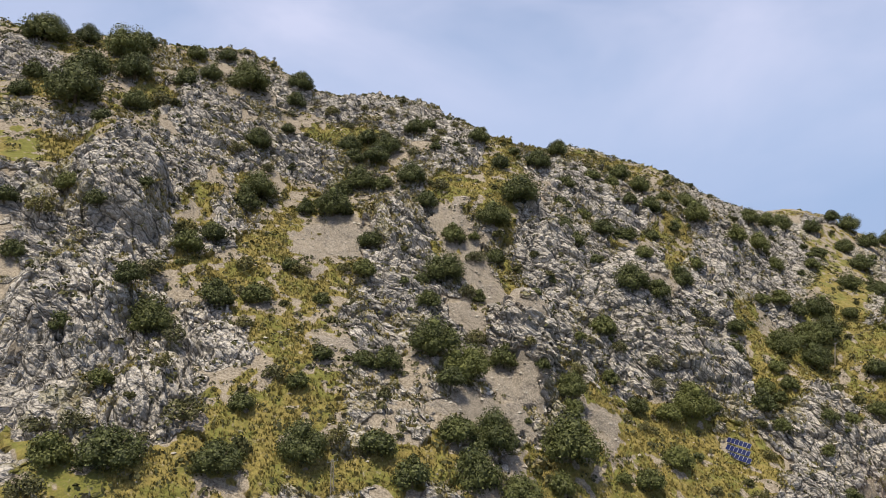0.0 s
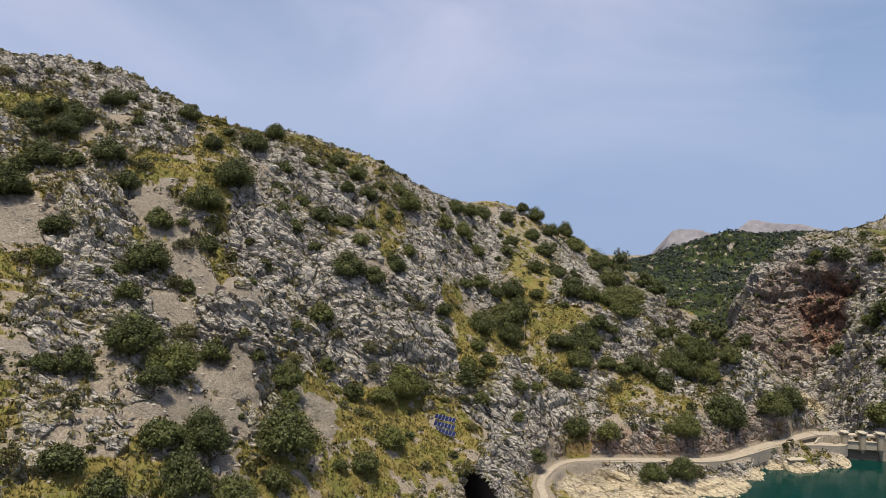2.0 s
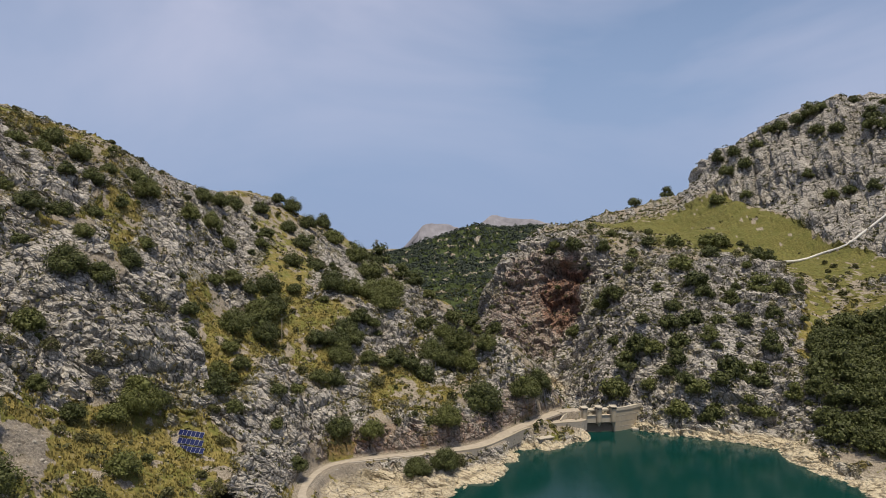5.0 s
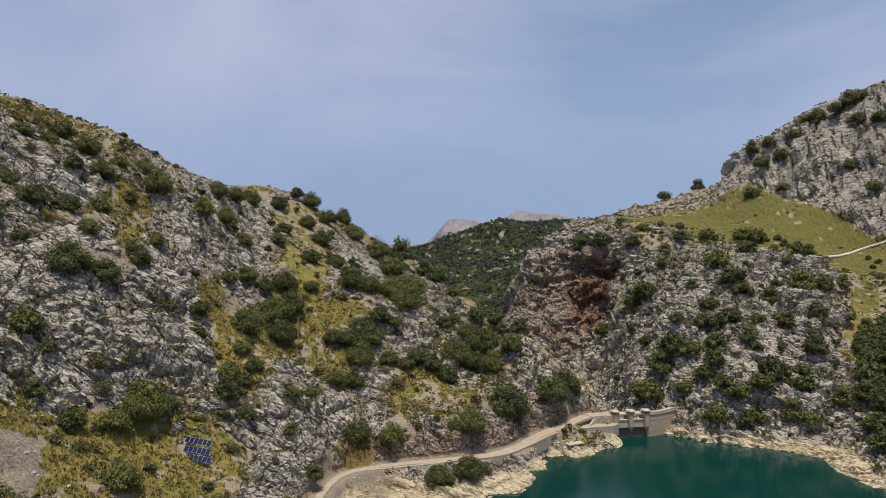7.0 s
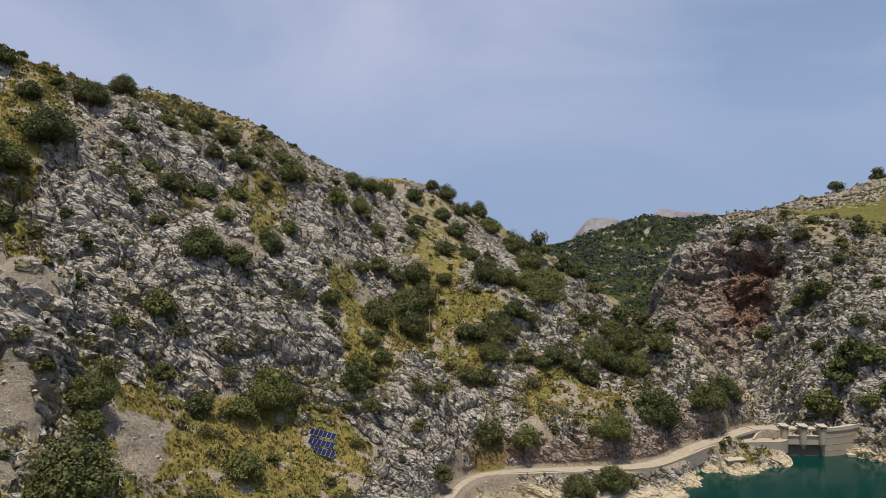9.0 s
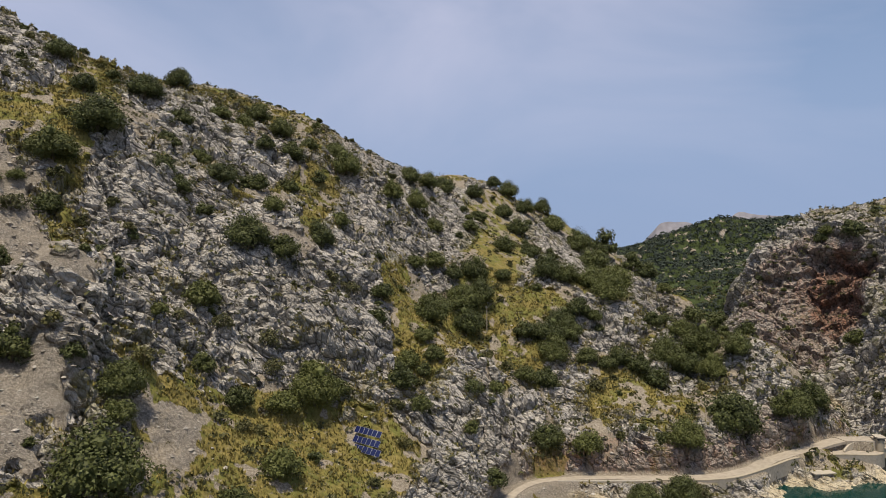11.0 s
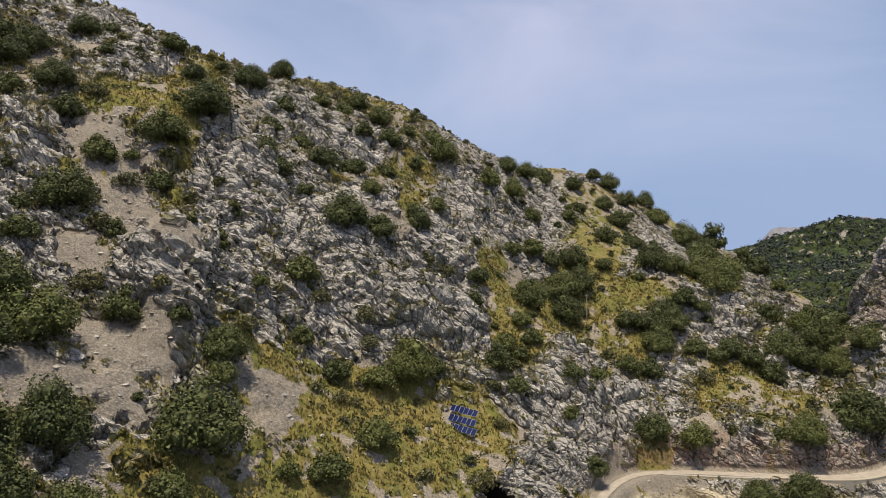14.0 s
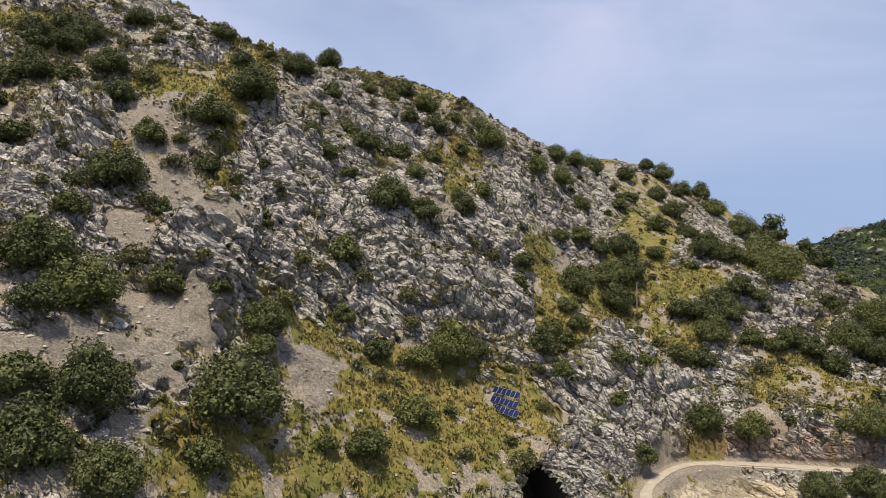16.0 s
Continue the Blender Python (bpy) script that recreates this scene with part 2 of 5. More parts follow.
BARE_B = [(3, 254, 24, 8, 94), (17, 166, 6, 3, 141), (27, 165, 9, 3, -121), (28, 179, 24, 6, -102), (30, 205, 11, 6, -145), (35, 175, 12, 3, -119), (37, 200, 15, 13, 45), (41, 194, 11, 4, -162), (44, 243, 17, 13, 88), (45, 175, 8, 2, -143), (60, 187, 18, 9, -166), (60, 236, 13, 6, -124), (76, 190, 18, 5, -118), (77, 217, 15, 4, -135), (90, 168, 13, 4, -131), (103, 194, 24, 2, -138), (105, 187, 23, 5, -152), (107, 250, 27, 6, -129), (110, 282, 21, 3, -111), (112, 187, 14, 5, -149)]
BARE_C = [(128, 264, 32, 8, -124), (136, 197, 16, 6, 53), (141, 198, 11, 6, 52), (144, 175, 9, 4, 159), (154, 179, 9, 4, 142), (155, 237, 12, 6, 122), (162, 172, 10, 4, -174), (165, 218, 14, 9, -166), (171, 329, 20, 3, -143), (177, 220, 64, 3, -134), (189, 217, 45, 7, 48), (194, 186, 64, 4, -141), (196, 284, 58, 12, -136), (257, 170, 19, 28, -58), (277, 257, 18, 11, -48), (289, 142, 31, 68, -65), (307, 247, 19, 17, -52), (307, 272, 16, 68, -49), (470, 95, 60, 40, 0)]
BARE = BARE_A + BARE_B + BARE_C
# rock masses that stand out of the slope: the same, and by how many metres
BUTTRESS_A = [(-80, 174, 12, 20, 25, 15), (-71, 134, 13, 16, 28, 13), (-52, 121, 6, 9, 23, 5), (-13, 200, 9, 14, 4, 7), (21, 167, 6, 17, -7, 6), (60, 198, 18, 15, -17, 6), (79, 198, 7, 11, -22, 5), (-36, 229, 8, 10, 9, 3), (-19, 277, 21, 11, 4, 3), (-60, 190, 6, 10, 17, 4), (100, 192, 14, 7, -28, 5), (34, 204, 8, 9, -9, 4), (-18, 160, 4, 10, 7, 3), (186, 235, 12, 25, -39, 4), (299, 147, 26, 38, -65, 5), (254, 166, 10, 19, -58, 5)]
BUTTRESS_B = [(277, 257, 11, 9, -48, 4), (123, 200, 9, 16, -32, 4), (158, 179, 8, 9, -42, 3)]
BUTTRESS = BUTTRESS_A + BUTTRESS_B
WOODS = [(385, 400, 60, 110, -25), (660, 620, 330, 110, -15), (620, 760, 300, 120, 0), (480, 540, 60, 90, 0)]


def inside(x, y, patches, soft=0.5):
    m = np.zeros(np.shape(x))
    for px, py, rx, ry, turn in patches:
        c, s = math.cos(radians(turn)), math.sin(radians(turn))
        u, v = ((x - px) * c + (y - py) * s) / rx, (-(x - px) * s + (y - py) * c) / ry
        m = np.maximum(m, 1 - smooth(1 - soft, 1 + soft, np.sqrt(u * u + v * v)))
    return m


def curve_through(points, step=2.0):
    """A smooth line through the points, as dense points."""
    p = [Vector(q) if len(q) == 3 else Vector((*q, 0)) for q in points]
    p = [p[0] * 2 - p[1]] + p + [p[-1] * 2 - p[-2]]
    out = []
    for a, b, c, d in zip(p, p[1:], p[2:], p[3:]):
        n = max(2, int((c - b).length / step))
        for k in range(n):
            s = k / n
            out.append(0.5 * ((2 * b) + (c - a) * s + (2 * a - 5 * b + 4 * c - d) * s * s + (3 * b - a - 3 * c + d) * s ** 3))
    return out + [p[-2]]


ROAD_LINE = curve_through(ROAD, 3.0)


def path_distance(x, y, line):
    """Distance in plan to the line, and the line's height at its nearest place."""
    d = np.full(np.shape(x), 1e9)
    h = np.zeros(np.shape(x))
    for a, b in zip(line, line[1:]):
        ux, uy = b[0] - a[0], b[1] - a[1]
        t = np.clip(((x - a[0]) * ux + (y - a[1]) * uy) / (ux * ux + uy * uy), 0, 1)
        e = np.hypot(x - a[0] - t * ux, y - a[1] - t * uy)
        h = np.where(e < d, a[2] + t * (b[2] - a[2]), h)
        d = np.minimum(d, e)
    return d, h


def land(x, y):
    """Places and covers of the ground at arrays x, y: the displaced place, and how far it is rock, grass, scree and shore."""
    x, y = np.asarray(x, float), np.asarray(y, float)
    z = base_height(x, y)
    e = 1.5
    gx = (base_height(x + e, y) - z) / e
    gy = (base_height(x, y + e) - z) / e
    n = np.stack([-gx, -gy, np.ones_like(gx)], -1)
    n /= np.linalg.norm(n, axis=-1, keepdims=True)
    steep = np.hypot(gx, gy)
    far = smooth(420, 900, np.hypot(x, y))
    d_road, z_road = path_distance(x, y, ROAD_LINE)
    on_road = 1 - smooth(2.3, 4.2, d_road)
    z = z + (z_road - z) * on_road
    pit = inside(x, y, [(201.5, 164.2, 7.5, 2.6, -28)], 0.15)
    z = z + (np.minimum(z, 4.3) - z) * pit
    off = (1 - pit) * (1 - on_road) * smooth(4.0, 9.0, np.hypot(x - 71.5, y - 169.5))
    wide = fbm(x / 34, y / 34, z / 34, 3, 3)
    mid = fbm(x / 9, y / 9, z / 9, 4, 17, 0.6)
    fleck = fbm(x / 2.4, y / 2.4, z / 2.4, 2, 29, 0.6)
    crag = smooth(0.0, 9.0, x - 409 - (y - 119) * 0.5) * (1 - smooth(272, 290, y)) * smooth(40, 80, y)
    sway, sway2 = mid * 3.0 + fleck * 1.2, fbm(x / 7, y / 7, z / 7, 3, 23) * 3.2
    meadow, scree, bare = inside(x + sway, y + sway2, MEADOW, 0.55) * (1 - crag), inside(x + sway, y + sway2, SCREE, 0.45) * (1 - crag), np.maximum(inside(x + sway, y + sway2, BARE, 0.45), crag * 1.3)
    rock = smooth(-0.3, 0.3, wide * 0.55 + mid * 0.65 + fleck * 0.4 + (steep - 0.6) * 0.8 + bare * 1.15 - meadow * 1.25 - scree * 1.3 - 0.08)
    scree = smooth(0.25, 0.6, scree + mid * 0.25 + fleck * 0.2) * (1 - rock * 0.6)
    grass = smooth(-0.05, 0.4, mid * 0.6 + fleck * 0.75 - wide * 0.2 + meadow * 0.75 + 0.04 - scree * 1.2 - bare * 0.45) * (1 - 0.62 * rock)
    shore = (1 - smooth(1.9, 3.3, z + mid * 0.9)) * (1 - smooth(300, 330, y)) * (1 - inside(x, y, [(228, 203, 36, 33, 0)], 0.15))
    rock = np.maximum(rock * off, shore * 0.75)
    grass = grass * (1 - shore) * smooth(1.7, 2.6, d_road)
    rough = (0.14 + 0.86 * rock) * off * (1 - 0.15 * far)
    # large buttresses, blocks with cracks, tilted beds, chips
    warp = fbm(x / 9, y / 9, z / 9, 2, 51)
    stand = np.zeros_like(x)
    for px, py, rx, ry, turn, tall in BUTTRESS:
        c, s = math.cos(radians(turn)), math.sin(radians(turn))
        u, v = ((x - px) * c + (y - py) * s) / rx, (-(x - px) * s + (y - py) * c) / ry
        stand = np.maximum(stand, 0.6 * tall * (1 - smooth(0.5, 1.05, np.sqrt(u * u + v * v) + warp * 0.16)))
    big = fbm(x / 26, y / 26, z / 20, 2, 41)
    lean = z * 0.66 + x * 0.66 + y * 0.32 + fbm(x / 48, y / 48, z / 40, 2, 141) * 7
    along = (x - z) * 0.7
    bend = fbm(x / 55, y / 55, z / 45, 2, 151) * 16
    d1, d2, tone = cells((along + bend + warp * 2.5) / 8.5, (y + warp * 2) / 6.5, (lean + warp * 1.2) / 2.3, 61)
    e1, e2, tone2 = cells((along + warp) / 3.6, (y - warp) / 2.9, (lean + warp * 0.6) / 0.95, 71)
    bed = (lean + warp * 1.3) / 2.3 + tone * 2
    bed = bed % 1.0
    f1, f2, tone3 = cells((along + warp * 5) / 19, (y + warp * 4) / 15, (lean + warp * 3) / 6.5, 81)
    fissure = np.minimum(f2 - f1, 0.1) * 10.0
    crack = np.minimum(d2 - d1, 0.14) * 9.0
    chip = np.minimum(e2 - e1, 0.2) * 3.6
    move = big * 2.6 * off * (0.35 + 0.65 * rock) + stand * off
    move = move + rough * (0.6 + 1.0 * smooth(235, 300, x)) * ((tone3 - 0.5) * 3.4 + fissure * 2.2 - 1.9)
    move = move + rough * (1 - 0.55 * shore) * ((tone - 0.5) * 1.7 + crack * 0.75 - 0.85 + (tone2 - 0.5) * 0.5 + chip * 0.35 - 0.2 + (bed - 0.5) * 0.55 + 0.4 * np.abs(fbm(x / 5, y / 5, z / 3.5, 2, 91)))
    ribs = crag * smooth(0.3, 0.7, steep)
    move = move + ribs * 4.0 * (0.5 - np.abs(fbm((x + 0.4 * z) / 70, (y - 0.35 * z) / 13, z / 70, 3, 131))) + 0.22 * fleck * off
    move = move * smooth(-3, 1.5, z + 1)
    place = np.stack([x, y, z], -1) + n * move[..., None]
    hollow = (1 - smooth(0.3, 1.0, np.hypot((x - 304) / 19, (y - 249) / 20))) * smooth(10, 30, z) * (1 - smooth(52, 59, z))
    place[..., 0] += 8.0 * hollow
    place[..., 1] += 5.0 * hollow
    wood = inside(x, y, WOODS) * (1 - inside(x, y, [(348, 298, 66, 30, 38)], 0.2)) * smooth(-0.75, -0.2, mid * 0.7 + fleck * 0.3 - rock * 0.2)
    red = 1 - smooth(0.55, 1.1, np.sqrt(((place[..., 0] - 312) / 26) ** 2 + ((place[..., 1] - 250) / 20) ** 2 + ((place[..., 2] - 36) / 24) ** 2) + mid * 0.25)
    cut = smooth(2.2, 2.8, d_road) * (1 - smooth(5.0, 8.5, d_road + mid * 2.5)) * smooth(0.3, 1.0, place[..., 2] - z_road) * smooth(-0.5, 0.2, wide + mid * 0.5 + 0.25) * smooth(100, 125, x)
    brown = 1 - smooth(0.65, 1.1, np.sqrt(((place[..., 0] - 302) / 34) ** 2 + ((place[..., 1] - 264) / 30) ** 2 + ((place[..., 2] - 30) / 34) ** 2) + mid * 0.3)
    red = np.maximum(np.maximum(red, 0.45 * brown), 0.5 * cut)
    return place, {"rock": rock, "grass": grass * (1 - wood), "scree": scree, "shore": shore, "wood": wood, "red": red, "lush": smooth(300, 370, x)}

# ---- materials ----
def material(name):
    m = bpy.data.materials.new(name)
    m.use_nodes = True
    return m, m.node_tree.nodes, m.node_tree.links, m.node_tree.nodes["Principled BSDF"]


def plain(name, colour, rough=0.7, metal=0.0, vary=0.25, scale=3.0):
    m, n, l, b = material(name)
    noise_ = n.new("ShaderNodeTexNoise")
    noise_.inputs["Scale"].default_value = scale
    noise_.inputs["Detail"].default_value = 6
    co = n.new("ShaderNodeTexCoord")
    l.new(co.outputs["Object"], noise_.inputs["Vector"])
    mix = n.new("ShaderNodeMixRGB")
    mix.inputs["Color1"].default_value = (*[c * (1 - vary) for c in colour], 1)
    mix.inputs["Color2"].default_value = (*[min(1, c * (1 + vary)) for c in colour], 1)
    l.new(noise_.outputs["Fac"], mix.inputs["Fac"])
    l.new(mix.outputs["Color"], b.inputs["Base Color"])
    b.inputs["Roughness"].default_value = rough
    b.inputs["Metallic"].default_value = metal
    return m


def ground_material():
    m, n, l, b = material("limestone_hillside")

    def mixer(fac, c1, c2):
        x = n.new("ShaderNodeMixRGB")
        for s, v in (("Fac", fac), ("Color1", c1), ("Color2", c2)):
            if isinstance(v, tuple):
                x.inputs[s].default_value = (*v, 1)
            elif isinstance(v, float):
                x.inputs[s].default_value = v
            else:
                l.new(v, x.inputs[s])
        return x.outputs["Color"]

    def noise_of(scale, detail=6, rough=0.6, stretch=(1, 1, 1), turn=(0, 0, 0)):
        mp = n.new("ShaderNodeMapping")
        mp.vector_type = "TEXTURE"
        mp.inputs["Rotation"].default_value = [radians(a) for a in turn]
        mp.inputs["Scale"].default_value = [1 / a for a in stretch]
        l.new(co.outputs["Object"], mp.inputs["Vector"])
        t = n.new("ShaderNodeTexNoise")
        t.inputs["Scale"].default_value = scale
        t.inputs["Detail"].default_value = detail
        t.inputs["Roughness"].default_value = rough
        l.new(mp.outputs["Vector"], t.inputs["Vector"])
        return t.outputs["Fac"]

    def ramp(v, lo, hi):
        r = n.new("ShaderNodeMapRange")
        r.interpolation_type = "SMOOTHSTEP"
        r.inputs["From Min"].default_value = lo
        r.inputs["From Max"].default_value = hi
        l.new(v, r.inputs["Value"])
        return r.outputs["Result"]

    def attr(name):
        a = n.new("ShaderNodeAttribute")
        a.attribute_name = name
        return a.outputs["Fac"]

    def blocks(scale, thin, wander=0.4):
        """Joints of a bed of rock: the way to the nearest joint, and a number of each block's own."""
        soft = n.new("ShaderNodeTexNoise")
        soft.inputs["Scale"].default_value = scale * 0.8
        soft.inputs["Detail"].default_value = 4
        l.new(co.outputs["Object"], soft.inputs["Vector"])
        fold = n.new("ShaderNodeTexNoise")
        fold.inputs["Scale"].default_value = 0.03
        fold.inputs["Detail"].default_value = 2
        l.new(co.outputs["Object"], fold.inputs["Vector"])
        bent = n.new("ShaderNodeVectorMath")
        bent.operation = "MULTIPLY_ADD"
        bent.inputs[1].default_value = [13.0] * 3
        l.new(fold.outputs["Color"], bent.inputs[0])
        l.new(co.outputs["Object"], bent.inputs[2])
        grow = n.new("ShaderNodeVectorMath")
        grow.operation = "MULTIPLY_ADD"
        grow.inputs[1].default_value = [wander * 2 / scale] * 3
        l.new(soft.outputs["Color"], grow.inputs[0])
        l.new(bent.outputs["Vector"], grow.inputs[2])
        mp = n.new("ShaderNodeMapping")
        mp.vector_type = "TEXTURE"
        mp.inputs["Rotation"].default_value = [radians(q) for q in (0, 46, 26)]
        mp.inputs["Scale"].default_value = (1.3, 1.0, 1 / thin)
        l.new(grow.outputs["Vector"], mp.inputs["Vector"])
        out = []
        for feature, socket in (("DISTANCE_TO_EDGE", "Distance"), ("F1", "Color")):
            v = n.new("ShaderNodeTexVoronoi")
            v.feature = feature
            v.inputs["Scale"].default_value = scale
            l.new(mp.outputs["Vector"], v.inputs["Vector"])
            out.append(v.outputs[socket])
        grey = n.new("ShaderNodeRGBToBW")
        l.new(out[1], grey.inputs["Color"])
        return out[0], grey.outputs["Val"]

    def times(a, k):
        x = n.new("ShaderNodeMath")
        x.operation = "MULTIPLY"
        l.new(a, x.inputs[0])
        if isinstance(k, float):
            x.inputs[1].default_value = k
        else:
            l.new(k, x.inputs[1])
        return x.outputs["Value"]

    def plus(a, b_):
        x = n.new("ShaderNodeMath")
        l.new(a, x.inputs[0])
        l.new(b_, x.inputs[1])
        return x.outputs["Value"]

    co = n.new("ShaderNodeTexCoord")
    fine = noise_of(2.4, 8, 0.7)
    coarse = noise_of(0.07, 6, 0.6)
    streak = noise_of(0.45, 7, 0.65, (1, 1, 0.3))
    big_edge, big_tone = blocks(0.15, 1.5)
    mid_edge, mid_tone = blocks(0.45, 1.45)
    small_edge, small_tone = blocks(1.25, 1.3, 0.5)
    layer = noise_of(0.5, 6, 0.65, (0.5, 0.7, 3.0), (0, 46, 26))
    blotch = noise_of(0.5, 8, 0.68)
    broken = ramp(noise_of(0.11, 5, 0.6), 0.36, 0.62)
    rock_c = mixer(ramp(blotch, 0.34, 0.68), (0.43, 0.403, 0.365), (0.66, 0.622, 0.566))
    rock_c = mixer(times(ramp(coarse, 0.5, 0.66), 0.45), rock_c, (0.36, 0.335, 0.30))
    rock_c = mixer(times(ramp(noise_of(0.022, 4, 0.55), 0.45, 0.62), 0.4), rock_c, (0.34, 0.32, 0.29))
    rock_c = mixer(times(ramp(big_tone, 0.3, 0.75), 0.5), rock_c, (0.34, 0.318, 0.285))
    rock_c = mixer(times(ramp(mid_tone, 0.3, 0.75), 0.4), rock_c, (0.30, 0.28, 0.25))
    rock_c = mixer(times(ramp(small_tone, 0.55, 0.75), 0.25), rock_c, (0.66, 0.625, 0.57))
    rock_c = mixer(times(ramp(streak, 0.56, 0.72), 0.35), rock_c, (0.22, 0.205, 0.185))
    rock_c = mixer(times(ramp(layer, 0.57, 0.64), 0.22), rock_c, (0.20, 0.185, 0.165))
    rock_c = mixer(times(ramp(fine, 0.52, 0.62), 0.3), rock_c, (0.25, 0.235, 0.21))
    # joints coloured dark for the shade between blocks, which bumps cannot cast
    joint_shade = (0.06, 0.056, 0.047)
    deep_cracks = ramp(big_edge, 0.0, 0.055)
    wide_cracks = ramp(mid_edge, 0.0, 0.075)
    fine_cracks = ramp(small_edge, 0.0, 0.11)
    rock_c = mixer(deep_cracks, mixer(0.85, rock_c, joint_shade), rock_c)
    rock_c = mixer(wide_cracks, mixer(times(plus(times(broken, 0.5), times(coarse, 0.8)), 0.85), rock_c, joint_shade), rock_c)
    rock_c = mixer(fine_cracks, mixer(times(ramp(blotch, 0.38, 0.6), 0.6), rock_c, joint_shade), rock_c)
    tuft = noise_of(1.1, 7, 0.7)
    grass_c = mixer(ramp(tuft, 0.3, 0.7), (0.115, 0.1, 0.031), (0.275, 0.222, 0.074))
    grass_c = mixer(times(ramp(noise_of(0.16, 5, 0.6), 0.42, 0.6), 0.75), grass_c, (0.125, 0.14, 0.036))
    grass_c = mixer(times(ramp(noise_of(0.6, 6, 0.7), 0.56, 0.7), 0.8), grass_c, (0.34, 0.30, 0.23))
    grass_c = mixer(times(ramp(fine, 0.5, 0.62), 0.45), grass_c, (0.13, 0.095, 0.05))
    grass_c = mixer(times(attr("lush"), 0.75), grass_c, mixer(ramp(tuft, 0.35, 0.65), (0.05, 0.056, 0.018), (0.145, 0.14, 0.045)))
    soil_c = mixer(ramp(fine, 0.3, 0.7), (0.13, 0.11, 0.08), (0.36, 0.315, 0.255))
    pebble_edge, pebble_tone = blocks(4.2, 1.0, 0.6)
    scree_c = mixer(ramp(pebble_tone, 0.2, 0.8), (0.25, 0.22, 0.183), (0.43, 0.385, 0.325))
    scree_c = mixer(times(ramp(noise_of(3.5, 6, 0.75), 0.45, 0.65), 0.5), scree_c, (0.20, 0.18, 0.15))
    scree_c = mixer(ramp(pebble_edge, 0.0, 0.1), mixer(0.4, scree_c, (0.12, 0.105, 0.085)), scree_c)
    scree_c = mixer(times(ramp(coarse, 0.45, 0.62), 0.4), scree_c, (0.40, 0.345, 0.27))
    shore_c = mixer(streak, (0.42, 0.355, 0.24), (0.66, 0.58, 0.43))
    shore_c = mixer(times(ramp(layer, 0.54, 0.6), 0.6), shore_c, (0.20, 0.16, 0.10))
    shore_c = mixer(deep_cracks, mixer(0.6, shore_c, (0.16, 0.125, 0.085)), shore_c)
    wood_c = mixer(noise_of(0.35, 6, 0.7), (0.022, 0.034, 0.012), (0.075, 0.095, 0.035))
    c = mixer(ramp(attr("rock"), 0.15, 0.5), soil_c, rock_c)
    c = mixer(ramp(attr("scree"), 0.2, 0.7), c, scree_c)
    c = mixer(ramp(plus(attr("grass"), times(plus(tuft, fine), 0.35)), 0.55, 0.95), c, grass_c)
    c = mixer(attr("shore"), c, shore_c)
    c = mixer(ramp(attr("wood"), 0.35, 0.6), c, wood_c)
    c = mixer(times(attr("red"), 0.9), c, mixer(wide_cracks, (0.035, 0.025, 0.02), mixer(ramp(streak, 0.35, 0.65), (0.12, 0.085, 0.065), (0.33, 0.17, 0.115))))
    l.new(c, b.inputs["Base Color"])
    b.inputs["Roughness"].default_value = 0.95
    b.inputs["Specular IOR Level"].default_value = 0.1
    bump = n.new("ShaderNodeBump")
    bump.inputs["Strength"].default_value = 1.0
    bump.inputs["Distance"].default_value = 0.6
    on_rock = ramp(attr("rock"), 0.15, 0.5)
    relief_of_rock = plus(plus(times(ramp(big_edge, 0.0, 0.22), 1.1), times(ramp(mid_edge, 0.0, 0.26), 0.7)), plus(times(ramp(small_edge, 0.0, 0.3), 0.25), times(blotch, 0.3)))
    relief_of_rock = plus(relief_of_rock, plus(times(mid_tone, 0.5), times(small_tone, 0.2)))
    loose = times(ramp(pebble_edge, 0.0, 0.3), times(attr("scree"), 0.25))
    l.new(plus(plus(times(fine, 0.3), loose), times(relief_of_rock, on_rock)), bump.inputs["Height"])
    l.new(bump.outputs["Normal"], b.inputs["Normal"])
    return m


def water_material():
    m, n, l, b = material("green_lake_water")
    b.inputs["Base Color"].default_value = (0.002, 0.032, 0.028, 1)
    b.inputs["Roughness"].default_value = 0.13
    b.inputs["IOR"].default_value = 1.33
    t = n.new("ShaderNodeTexNoise")
    t.inputs["Scale"].default_value = 0.9
    t.inputs["Detail"].default_value = 4
    co = n.new("ShaderNodeTexCoord")
    l.new(co.outputs["Object"], t.inputs["Vector"])
    bump = n.new("ShaderNodeBump")
    bump.inputs["Strength"].default_value = 0.25
    bump.inputs["Distance"].default_value = 0.12
    l.new(t.outputs["Fac"], bump.inputs["Height"])
    l.new(bump.outputs["Normal"], b.inputs["Normal"])
    return m


GROUND = ground_material()
WATER = water_material()


